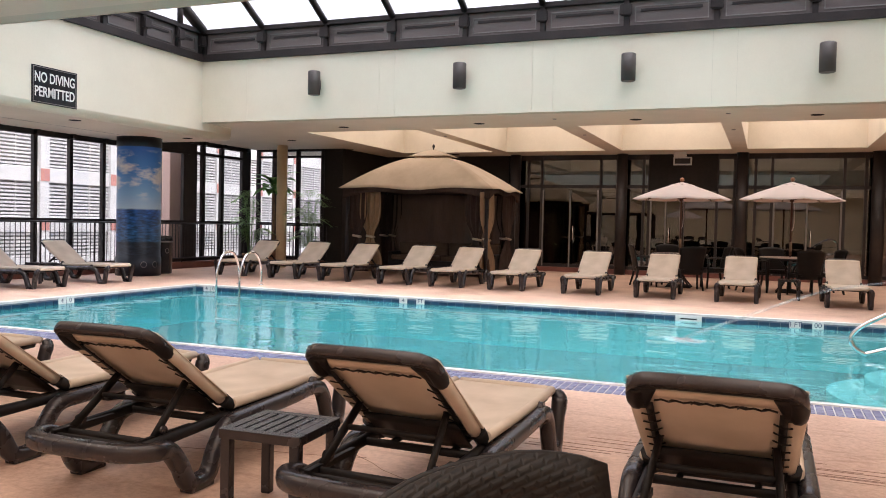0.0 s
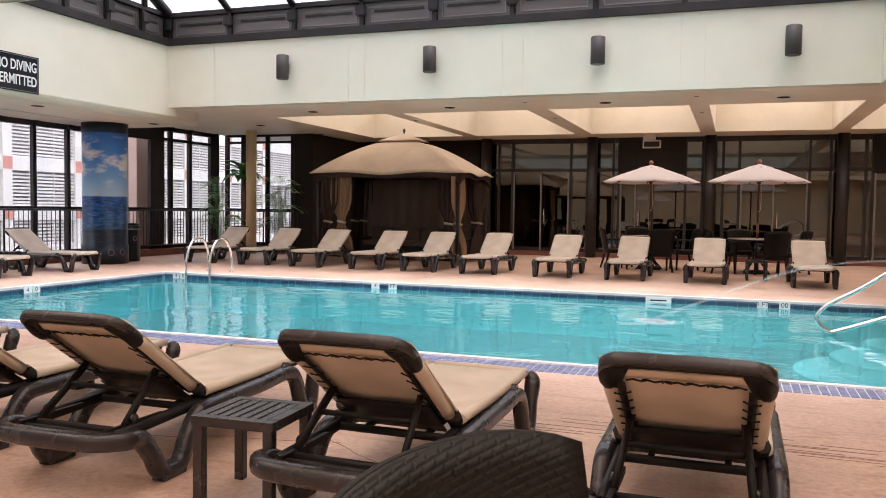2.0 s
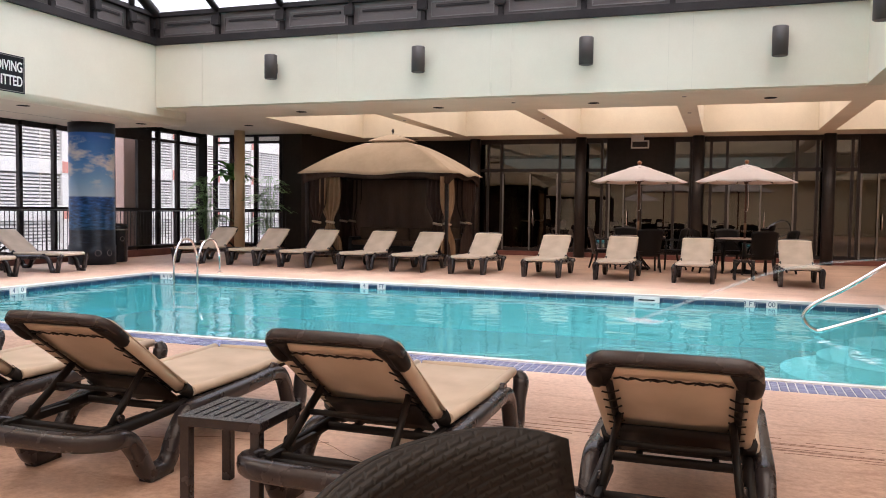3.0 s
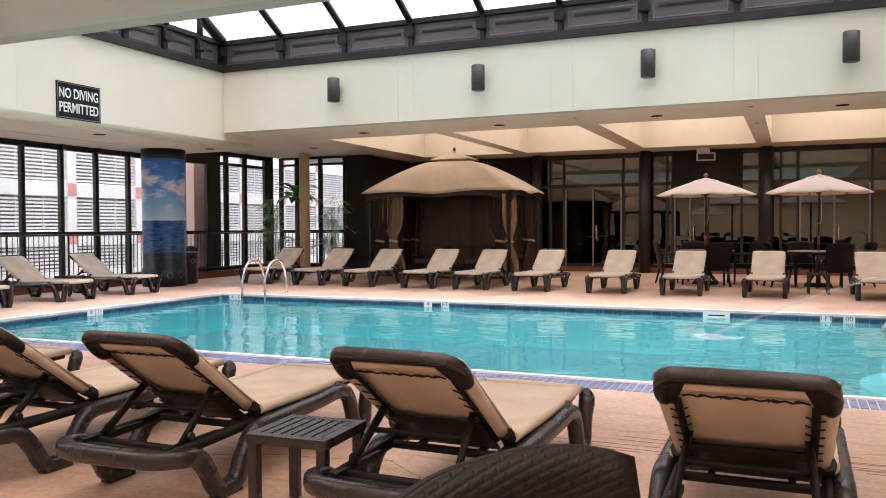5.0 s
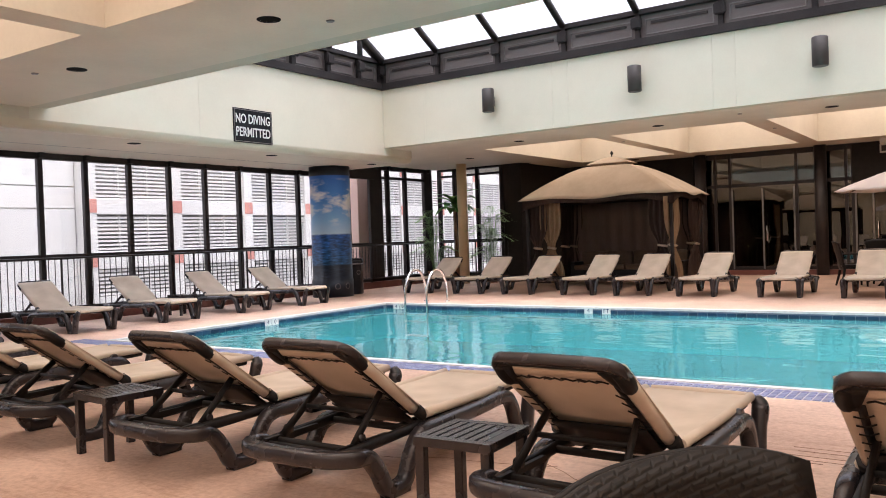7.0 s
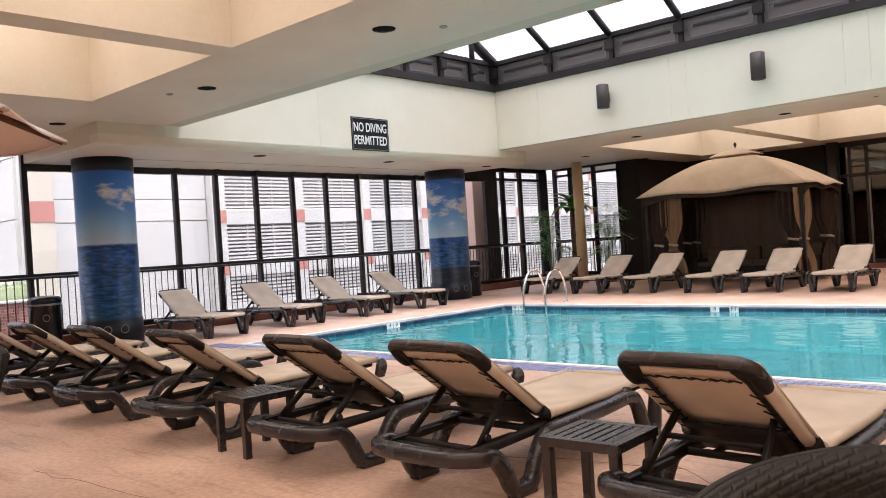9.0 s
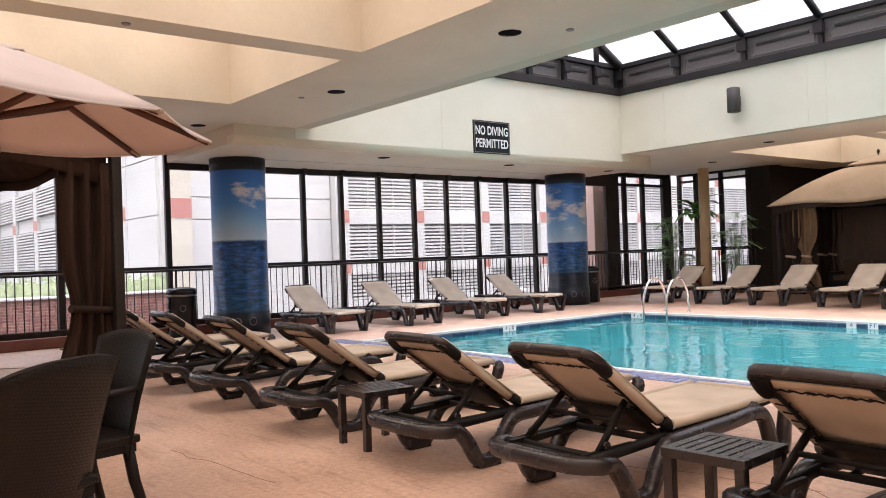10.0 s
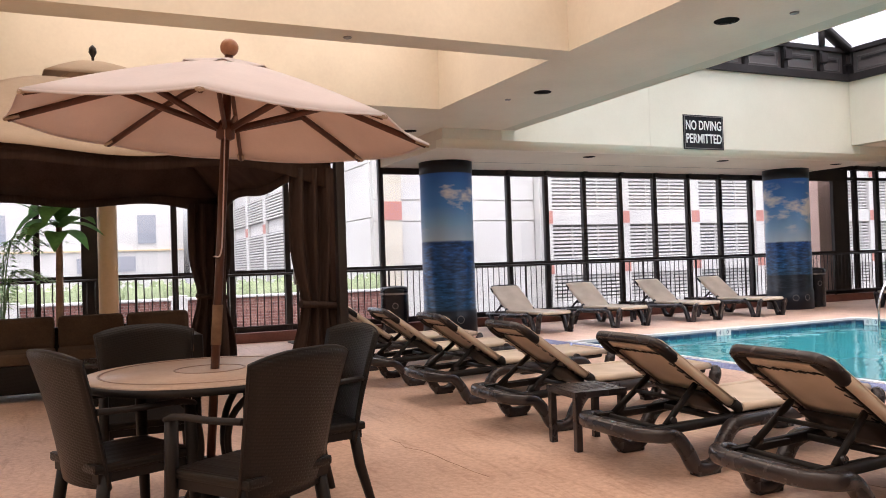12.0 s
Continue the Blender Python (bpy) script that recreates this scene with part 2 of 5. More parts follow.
L.new(_coords(m, "Object", (1, 1, 1)), fine.inputs["Vector"]), L.new(fine.outputs[0], bp.inputs["Height"]), L.new(bp.outputs[0], b.inputs["Normal"])

# woven chair backs: slanting strands
M["weave"] = material("dark_woven_resin", (0.03, 0.022, 0.018), 0.42, 0.0, 0.4)
m = M["weave"]
L, b = m.node_tree.links, m.node_tree.nodes["Principled BSDF"]
co = _coords(m, "Object", (1, 1, 1))
sp, cb = m.node_tree.nodes.new("ShaderNodeSeparateXYZ"), m.node_tree.nodes.new("ShaderNodeCombineXYZ")
turn = _n(m, "ShaderNodeMapping", Rotation=(0, 0, radians(9)))
strand = _n(m, "ShaderNodeTexBrick", Scale=1.0)
strand.inputs["Brick Width"].default_value, strand.inputs["Row Height"].default_value = 0.029, 0.0132
strand.inputs["Mortar Size"].default_value, strand.inputs["Mortar Smooth"].default_value = 0.0055, 1.0
L.new(co, sp.inputs[0]), L.new(sp.outputs[0], cb.inputs[0]), L.new(sp.outputs[2], cb.inputs[1])
L.new(cb.outputs[0], turn.inputs[0]), L.new(turn.outputs[0], strand.inputs["Vector"])
inv = m.node_tree.nodes.new("ShaderNodeMath")
inv.operation, inv.inputs[0].default_value = "SUBTRACT", 1.0
L.new(strand.outputs["Fac"], inv.inputs[1])
bp = _n(m, "ShaderNodeBump", Strength=0.4, Distance=0.0025)
L.new(inv.outputs[0], bp.inputs["Height"]), L.new(bp.outputs[0], b.inputs["Normal"])
rp = m.node_tree.nodes.new("ShaderNodeValToRGB")
rp.color_ramp.elements[0].color, rp.color_ramp.elements[1].color = (0.008, 0.0066, 0.006, 1), (0.011, 0.009, 0.008, 1)
L.new(inv.outputs[0], rp.inputs[0]), L.new(rp.outputs[0], b.inputs["Base Color"])


for key, gloss in (("resin_dark", 0.25), ("weave", 0.25), ("drape", 0.1), ("shadow_room", 0.15), ("dark_metal", 0.3), ("lit_taupe_cloth", 0.1), ("sofa", 0.1), ("black_gloss", 0.35)):
    M[key].node_tree.nodes["Principled BSDF"].inputs["Specular IOR Level"].default_value = gloss


def clear(name, tint, rough, bump=0.0, scale=2.0, base=0.05):
    """A see-through sheet whose gloss grows with the slant of view."""
    m = bpy.data.materials.new(name)
    m.use_nodes = True
    N, L = m.node_tree.nodes, m.node_tree.links
    N.remove(N["Principled BSDF"])
    tr, gl, fr, mx = N.new("ShaderNodeBsdfTransparent"), N.new("ShaderNodeBsdfGlossy"), N.new("ShaderNodeLayerWeight"), N.new("ShaderNodeMixShader")
    pw, ad = N.new("ShaderNodeMath"), N.new("ShaderNodeMath")
    pw.operation, ad.operation = "POWER", "MULTIPLY_ADD"
    fr.inputs["Blend"].default_value, pw.inputs[1].default_value = 0.5, 4.5
    ad.inputs[1].default_value, ad.inputs[2].default_value = 0.85 if bump else 0.9, base
    L.new(fr.outputs["Facing"], pw.inputs[0]), L.new(pw.outputs[0], ad.inputs[0])
    tr.inputs[0].default_value = (*tint, 1)
    gl.inputs["Roughness"].default_value = rough
    L.new(ad.outputs[0], mx.inputs[0]), L.new(tr.outputs[0], mx.inputs[1]), L.new(gl.outputs[0], mx.inputs[2])
    L.new(mx.outputs[0], N["Material Output"].inputs[0])
    if bump:
        n1 = _n(m, "ShaderNodeTexNoise", Scale=scale, Detail=3.0, Roughness=0.5, Distortion=0.4)
        L.new(_coords(m, "Object", (0.8, 1.3, 1)), n1.inputs["Vector"])
        n2 = _n(m, "ShaderNodeTexNoise", Scale=scale * 4.5, Detail=1.0, Roughness=0.5, Distortion=0.8)
        L.new(_coords(m, "Object", (0.6, 1.5, 1)), n2.inputs["Vector"])
        am = N.new("ShaderNodeMath")
        am.operation, am.inputs[1].default_value = "MULTIPLY_ADD", 0.10
        L.new(n2.outputs[0], am.inputs[0]), L.new(n1.outputs[0], am.inputs[2])
        bp = _n(m, "ShaderNodeBump", Strength=bump, Distance=0.13)
        L.new(am.outputs[0], bp.inputs["Height"])
        body, mb = N.new("ShaderNodeBsdfDiffuse"), N.new("ShaderNodeMixShader")
        # the pool grows deeper towards the west, and its water bluer
        sx, mr, deep = N.new("ShaderNodeSeparateXYZ"), _n(m, "ShaderNodeMapRange"), N.new("ShaderNodeMix")
        mr.inputs["From Min"].default_value, mr.inputs["From Max"].default_value = -9.0, 1.5
        deep.data_type = "RGBA"
        deep.inputs[6].default_value, deep.inputs[7].default_value = (0.045, 0.40, 0.46, 1), (0.14, 0.63, 0.67, 1)
        L.new(_coords(m, "Object", (1, 1, 1)), sx.inputs[0]), L.new(sx.outputs[0], mr.inputs[0])
        L.new(mr.outputs[0], deep.inputs[0]), L.new(deep.outputs[2], body.inputs[0])
        mb.inputs[0].default_value = 0.46
        L.new(tr.outputs[0], mb.inputs[1]), L.new(body.outputs[0], mb.inputs[2]), L.new(mb.outputs[0], mx.inputs[1])
        L.new(bp.outputs[0], body.inputs["Normal"]), L.new(bp.outputs[0], gl.inputs["Normal"]), L.new(bp.outputs[0], fr.inputs["Normal"])
    return m


M["glass"] = clear("window_glass", (0.93, 0.95, 0.95), 0.0)
M["glass_tinted"] = clear("tinted_glass", (0.34, 0.34, 0.3), 0.0, base=0.13)
M["water"] = clear("pool_water", (0.70, 0.97, 0.975), 0.02, 0.17, 0.95, 0.02)
M["basin"] = varied(material("aqua_pool_plaster", (0.1, 0.5, 0.55), 0.7), (0.16, 0.66, 0.70), (0.28, 0.78, 0.80), 0.35, 2.0, 0.0, mixfine=0.4)
M["basin_pale"] = varied(material("pale_pool_steps", (0.5, 0.68, 0.68), 0.7), (0.34, 0.66, 0.68), (0.48, 0.76, 0.76), 0.6, 4.0, 0.0)

# the printed wrap of the round columns: sea below, sky with clouds above, black bands
def mural(name, dark_to, shift, sea_top=0.48, cover=0.48):
    m = material(name, (0.1, 0.3, 0.6), 0.35, 0.0, 0.3)
    L, b, N = m.node_tree.links, m.node_tree.nodes["Principled BSDF"], m.node_tree.nodes
    co = _coords(m, "Object", (1, 1, 1))
    sep = N.new("ShaderNodeSeparateXYZ")
    L.new(co, sep.inputs[0])


    def _ramp(stops, interp="LINEAR"):
        r = N.new("ShaderNodeValToRGB")
        r.color_ramp.interpolation = interp
        e = r.color_ramp.elements
        e[0].position, e[0].color = stops[0][0], (*stops[0][1], 1)
        e[1].position, e[1].color = stops[-1][0], (*stops[-1][1], 1)
        for p, c in stops[1:-1]:
            e.new(p).color = (*c, 1)
        return r


    zr = _n(m, "ShaderNodeMapRange")
    zr.inputs["From Min"].default_value, zr.inputs["From Max"].default_value = 0.0, 3.0
    L.new(sep.outputs[2], zr.inputs[0])
    base = _ramp([(0.0, (0.008, 0.012, 0.02)), (dark_to, (0.008, 0.012, 0.02)), (dark_to + 0.015, (0.012, 0.055, 0.12)), (dark_to + 0.12, (0.010, 0.055, 0.15)), (sea_top - 0.005, (0.009, 0.05, 0.17)), (sea_top + 0.005, (0.36, 0.46, 0.54)), (sea_top + 0.1, (0.20, 0.36, 0.54)), (0.74, (0.06, 0.21, 0.50)), (0.925, (0.012, 0.10, 0.36)), (0.93, (0.008, 0.01, 0.015)), (1.0, (0.008, 0.01, 0.015))])
    L.new(zr.outputs[0], base.inputs[0])
    cl = _n(m, "ShaderNodeTexNoise", Scale=1.9, Detail=7.0, Roughness=0.55)
    cmap = _n(m, "ShaderNodeMapping", Scale=(0.8, 0.8, 1.9), Location=(shift, 0, shift))
    L.new(co, cmap.inputs[0]), L.new(cmap.outputs[0], cl.inputs["Vector"])
    cr = _ramp([(0.0, (0, 0, 0)), (cover, (0, 0, 0)), (cover + 0.11, (0.85, 0.85, 0.85)), (1.0, (1, 1, 1))])
    L.new(cl.outputs[0], cr.inputs[0])
    skymask = _ramp([(0.0, (0, 0, 0)), (sea_top + 0.05, (0, 0, 0)), (sea_top + 0.14, (1, 1, 1)), (0.86, (1, 1, 1)), (0.91, (0, 0, 0)), (1.0, (0, 0, 0))])
    L.new(zr.outputs[0], skymask.inputs[0])
    mm = N.new("ShaderNodeMath")
    mm.operation = "MULTIPLY"
    L.new(cr.outputs[0], mm.inputs[0]), L.new(skymask.outputs[0], mm.inputs[1])
    mixc = N.new("ShaderNodeMix")
    mixc.data_type = "RGBA"
    mixc.inputs[7].default_value = (0.72, 0.66, 0.58, 1)
    L.new(mm.outputs[0], mixc.inputs[0]), L.new(base.outputs[0], mixc.inputs[6])
    wn = _n(m, "ShaderNodeTexNoise", Scale=6.0, Detail=5.0, Roughness=0.6)
    wmap = _n(m, "ShaderNodeMapping", Scale=(1, 1, 4.0))
    L.new(co, wmap.inputs[0]), L.new(wmap.outputs[0], wn.inputs["Vector"])
    wr = _ramp([(0.0, (0.25, 0.25, 0.25)), (0.4, (0.5, 0.5, 0.5)), (0.6, (1.5, 1.5, 1.5)), (0.75, (3.2, 3.2, 3.2))])
    L.new(wn.outputs[0], wr.inputs[0])
    seamask = _ramp([(0.0, (0, 0, 0)), (0.14, (0, 0, 0)), (0.15, (1, 1, 1)), (sea_top - 0.005, (1, 1, 1)), (sea_top + 0.005, (0, 0, 0)), (1.0, (0, 0, 0))])
    L.new(zr.outputs[0], seamask.inputs[0])
    mixw = N.new("ShaderNodeMix")
    mixw.data_type, mixw.blend_type = "RGBA", "MULTIPLY"
    L.new(seamask.outputs[0], mixw.inputs[0]), L.new(mixc.outputs[2], mixw.inputs[6]), L.new(wr.outputs[0], mixw.inputs[7])
    L.new(mixw.outputs[2], b.inputs["Base Color"])
    return m


M["mural"], M["mural_dark"] = mural("printed_sea_wrap", 0.13, 0.0, 0.535, 0.55), mural("printed_sea_and_cloud_wrap", 0.24, 3.7)


# ---- mesh helpers ----
def box(bm, x0, x1, y0, y1, z0, z1, bevel=0.0):
    v = [bm.verts.new((x, y, z)) for x in (x0, x1) for y in (y0, y1) for z in (z0, z1)]
    fs = [bm.faces.new([v[i] for i in q]) for q in ((0, 1, 3, 2), (4, 6, 7, 5), (0, 4, 5, 1), (2, 3, 7, 6), (0, 2, 6, 4), (1, 5, 7, 3))]
    if bevel:
        es = list({e for f in fs for e in f.edges})
        bmesh.ops.bevel(bm, geom=es, offset=bevel, segments=2, affect="EDGES", profile=0.6)
    return bm


def smooth_line(pts, steps=6):
    """A soft curve through the points."""
    p = [Vector(q) for q in pts]
    p = [2 * p[0] - p[1]] + p + [2 * p[-1] - p[-2]]
    out = []
    for i in range(1, len(p) - 2):
        for k in range(steps):
            t = k / steps
            a, b2, c, d = p[i - 1], p[i], p[i + 1], p[i + 2]
            out.append(0.5 * (2 * b2 + (c - a) * t + (2 * a - 5 * b2 + 4 * c - d) * t * t + (3 * b2 - a - 3 * c + d) * t ** 3))
    out.append(p[-2])
    return out


def tube(bm, pts, r, seg=10, flat=1.0, closed=False, up=None, blunt=1.0):
    """A round bar along the points; flat squeezes it across, r may be a list, blunt below 1 squares its section."""
    ring = [(math.copysign(abs(math.cos(q)) ** blunt, math.cos(q)), math.copysign(abs(math.sin(q)) ** blunt, math.sin(q))) for q in [2 * math.pi * k / seg for k in range(seg)]]
    p = [Vector(q) for q in pts]
    n, rings = len(p), []
    side = None
    for i in range(n):
        a, c = p[(i - 1) % n] if closed or i else p[0], p[(i + 1) % n] if closed or i < n - 1 else p[-1]
        d = (c - a).normalized()
        if side is None:
            ref = Vector(up) if up else (Vector((0, 0, 1)) if abs(d.z) < 0.9 else Vector((1, 0, 0)))
            side = d.cross(ref).normalized()
        side = (side - d * side.dot(d)).normalized()
        top = side.cross(d)
        rr = r[i] if isinstance(r, (list, tuple)) else r
        rings.append([bm.verts.new(p[i] + rr * (c2 * side + flat * s2 * top)) for c2, s2 in ring])
    for i in range(n if closed else n - 1):
        a, c = rings[i], rings[(i + 1) % n]
        for k in range(seg):
            f = bm.faces.new((a[k], a[(k + 1) % seg], c[(k + 1) % seg], c[k]))
            f.smooth = True
    if not closed:
        bm.faces.new(rings[0]), bm.faces.new(rings[-1][::-1])
    return bm


def lathe(bm, profile, seg=24, x=0.0, y=0.0, cap=True):
    rings = [[bm.verts.new((x + r * math.cos(2 * math.pi * k / seg), y + r * math.sin(2 * math.pi * k / seg), z)) for k in range(seg)] for r, z in profile]
    for a, c in zip(rings, rings[1:]):
        for k in range(seg):
            bm.faces.new((a[k], a[(k + 1) % seg], c[(k + 1) % seg], c[k])).smooth = True
    if cap:
        bm.faces.new(rings[0][::-1]), bm.faces.new(rings[-1])
    return bm


def sheet(bm, fn, nu, nv, thick=0.0, closed=False):
    """A surface fn(u, v) for u, v in 0..1, given a thickness along z-ish normals when thick."""
    g = [[bm.verts.new(fn(i / nu, j / nv)) for j in range(nv + 1)] for i in range(nu + 1)]
    for i in range(nu):
        for j in range(nv):
            bm.faces.new((g[i][j], g[i + 1][j], g[i + 1][j + 1], g[i][j + 1])).smooth = True
    if thick:
        bmesh.ops.recalc_face_normals(bm, faces=bm.faces)
        bmesh.ops.solidify(bm, geom=list(bm.faces), thickness=thick)
    return bm


def mesh_of(name, bm, mat, fix=True):
    if fix:
        bmesh.ops.recalc_face_normals(bm, faces=bm.faces)
    me = bpy.data.meshes.new(name)
    bm.to_mesh(me)
    bm.free()
    me.materials.append(mat)
    return me


def part(name, bm, mat, parent, label=""):
    ob = new(name, mesh_of(name, bm, mat))
    ob.parent = parent
    return tagged(ob, label)


def thing(name, label, category, group="", m=None):
    ob = new(name)
    ob.empty_display_size = 0.2
    if m is not None:
        ob.matrix_basis = m
    return tagged(ob, label, category, group)


def structure(name, bm, mat, label=""):
    return tagged(new(name, mesh_of(name, bm, mat)), label, kind="structure")


def B(*a, **k):
    return box(bmesh.new(), *a, **k)


def T(*a, **k):
    return tube(bmesh.new(), *a, **k)


def words(text, size, place, turn, mat, parent=None, name="lettering", thick=0.002, label="", bold=0.0):
    cu = bpy.data.curves.new(name, "FONT")
    cu.offset = bold
    cu.body, cu.size, cu.extrude, cu.align_x, cu.align_y = text, size, thick, "CENTER", "CENTER"
    tmp = bpy.data.objects.new(name, cu)
    scene.collection.objects.link(tmp)
    me = bpy.data.meshes.new_from_object(tmp.evaluated_get(bpy.context.evaluated_depsgraph_get()))
    bpy.data.objects.remove(tmp)
    me.materials.clear()
    me.materials.append(mat)
    ob = new(name, me)
    ob.matrix_basis = pose(*place, *turn)
    ob.parent = parent
    return tagged(ob, label)
# ---- the setting ----
PX0, PX1, PY0, PY1 = -10.15, 2.1, 6.65, 12.68      # the pool's opening
WX, FY = -13.8, 22.6                               # glass wall, lobby wall
ZS, ZL = 3.283, 3.0                                # soffits
BX0, BX1, BY0, BY1, ZT = -11.08, 2.05, 6.33, 13.97, 4.54   # skylight well
XR, YB = 11.0, -8.0                                # closing walls

bm = bmesh.new()
for x0, x1, y0, y1 in ((WX, XR, YB, PY0 - 0.42), (WX, XR, PY1 + 0.12, 19.86), (-11.3, XR, 19.86, FY), (WX, PX0 - 0.12, PY0 - 0.42, PY1 + 0.12), (PX1 + 0.12, XR, PY0 - 0.42, PY1 + 0.12)):
    box(bm, x0, x1, y0, y1, -0.3, 0.0)
deck = structure("floor", bm, M["deck"], "salmon-tan textured concrete pool deck, lightly stained")
# scored lines and cracks in the deck
bm = bmesh.new()
random.seed(4)
for k in range(26):
    x = -1.6 + 0.14 * k + random.uniform(-0.1, 0.1)
    y = 4.75 + random.uniform(-0.22, 0.22)
    n = random.uniform(0.3, 1.1)
    box(bm, x, x + n, y, y + 0.004 + 0.004 * random.random(), 0.0, 0.0015)
for x, y, a in ((-3.2, 3.6, 0.25), (-2.2, 4.0, -0.5), (-5.4, 1.9, 0.1), (-1.9, 1.55, 0.35)):
    pts = [(x + 0.16 * i * math.cos(a) + random.uniform(-0.02, 0.02), y + 0.16 * i * math.sin(a) + random.uniform(-0.03, 0.03), 0.0) for i in range(9)]
    tube(bm, pts, 0.0022, 4)
structure("deck_scoring", bm, varied(material("deck_scoring", (0.2, 0.11, 0.08), 0.8), (0.2, 0.11, 0.075), (0.3, 0.17, 0.12), 2.0, 20.0, 0.0), "fine dark scored lines and cracks in the deck")

# pool basin
bm = bmesh.new()
box(bm, PX0 - 0.25, PX1 + 0.25, PY0 - 0.25, PY0, -1.6, -0.03)
box(bm, PX0 - 0.25, PX1 + 0.25, PY1, PY1 + 0.25, -1.6, -0.03)
box(bm, PX0 - 0.25, PX0, PY0, PY1, -1.6, -0.03)
box(bm, PX1, PX1 + 0.25, PY0, PY1, -1.6, -0.03)
v = [bm.verts.new(q) for q in ((PX0, PY0, -1.35), (PX1, PY0, -0.95), (PX1, PY1, -0.95), (PX0, PY1, -1.35))]
bm.faces.new(v)
structure("pool_basin", bm, M["basin"], "aqua plastered swimming pool basin")
# rounded entry steps under water
for k, (r, z) in enumerate(((1.4, -0.6), (1.0, -0.42), (0.65, -0.24))):
    bm = bmesh.new()
    n = 28
    ring = [(PX1 + 0.02 - r * math.cos(math.pi * (i / n - 0.5)), 10.65 + r * math.sin(math.pi * (i / n - 0.5))) for i in range(n + 1)]
    top = [bm.verts.new((x, y, z)) for x, y in ring]
    low = [bm.verts.new((x, y, z - 0.3)) for x, y in ring]
    bm.faces.new(top)
    for i in range(n):
        bm.faces.new((top[i], low[i], low[i + 1], top[i + 1]))
    structure(f"pool_step_{k + 1}", bm, M["basin_pale"], "pale rounded pool entry step under water")
bm = bmesh.new()
sheet(bm, lambda u, v: (PX0 + (PX1 - PX0) * u, PY0 + (PY1 - PY0) * v, -0.105), 1, 1)
water = structure("water", bm, M["water"], "clear turquoise pool water with small ripples")
water.visible_shadow = False
# coping: pale edge all round, mosaic band on the near side
bm = bmesh.new()
box(bm, PX0 - 0.12, PX1 + 0.12, PY1, PY1 + 0.12, -0.05, 0.006, 0.004)
box(bm, PX0 - 0.12, PX0, PY0 - 0.06, PY1, -0.05, 0.006, 0.004)
box(bm, PX1, PX1 + 0.12, PY0 - 0.06, PY1, -0.05, 0.006, 0.004)
structure("coping", bm, M["stone_edge"], "pale grey pool coping edge")
bm = bmesh.new()
box(bm, PX0, PX1, PY0 - 0.075, PY0, -0.05, 0.012, 0.004)
structure("coping_near", bm, M["white_tile"], "white tile strip along the pool edge")
bm = bmesh.new()
box(bm, PX0 - 0.6, PX1 + 0.12, PY0 - 0.42, PY0 - 0.075, -0.06, -0.003)
grate_bed = structure("gutter_bed", bm, M["tile_bed"], "grey joint bed of the gutter band")
vs, fs = [], []
step = 0.062
nx, ny = int((PX1 - PX0 + 0.55) / step), 5
for i in range(nx):
    for j in range(ny):
        x, y = PX0 - 0.58 + i * step, PY0 - 0.405 + j * 0.065
        k = len(vs)
        w, d = step - 0.010, 0.055
        vs += [(x, y, -0.003), (x + w, y, -0.003), (x + w, y + d, -0.003), (x, y + d, -0.003), (x + 0.003, y + 0.003, 0.003), (x + w - 0.003, y + 0.003, 0.003), (x + w - 0.003, y + d - 0.003, 0.003), (x + 0.003, y + d - 0.003, 0.003)]
        fs += [(k + 4, k + 5, k + 6, k + 7), (k, k + 1, k + 5, k + 4), (k + 1, k + 2, k + 6, k + 5), (k + 2, k + 3, k + 7, k + 6), (k + 3, k, k + 4, k + 7)]
me = bpy.data.meshes.new("mosaic_tiles")
me.from_pydata(vs, [], fs)
me.materials.append(M["mosaic"])
mosaic = tagged(new("mosaic_tiles", me), "small blue mosaic tiles in a band", kind="stuff")
mosaic.parent = grate_bed

# bulkheads of the skylight well, in panels with open joints
def bulkhead(name, cuts, build, label):
    bm = bmesh.new()
    build(bm, cuts[0], cuts[-1], 0.012)
    root = structure(name, bm, M["plaster_joint"], label)
    for a, c in zip(cuts, cuts[1:]):
        part("panel", build(bmesh.new(), a + 0.0015, c - 0.0015, 0.0), M["plaster"], root)
    return root


bulkhead("wall_north_bulkhead", (BX0, -9.95, -6.95, -6.62, -3.94, -3.56, -0.91, -0.53, BX1), lambda bm, a, c, k: box(bm, a, c, BY1 + k, BY1 + (0.25 if k else 0.01), ZS + k / 3, ZT), "pale cream plaster bulkhead under the skylight")
bulkhead("wall_west_bulkhead", (BY0 - 0.25, 9.0, BY1 + 0.25), lambda bm, a, c, k: box(bm, BX0 - (0.25 if k else 0.01), BX0 - k, a, c, ZL + 0.12 + k / 3, ZT), "pale cream plaster bulkhead under the skylight")
bulkhead("wall_south_bulkhead", (BX0, -8.0, -4.9, -1.8, BX1), lambda bm, a, c, k: box(bm, a, c, BY0 - (0.25 if k else 0.01), BY0 - k, ZS + k / 3, ZT), "pale cream plaster bulkhead under the skylight")
bulkhead("wall_east_bulkhead", (BY0 - 0.25, 10.0, BY1 + 0.25), lambda bm, a, c, k: box(bm, BX1 + k, BX1 + (0.25 if k else 0.01), a, c, ZS + k / 3, ZT), "pale cream plaster bulkhead under the skylight")
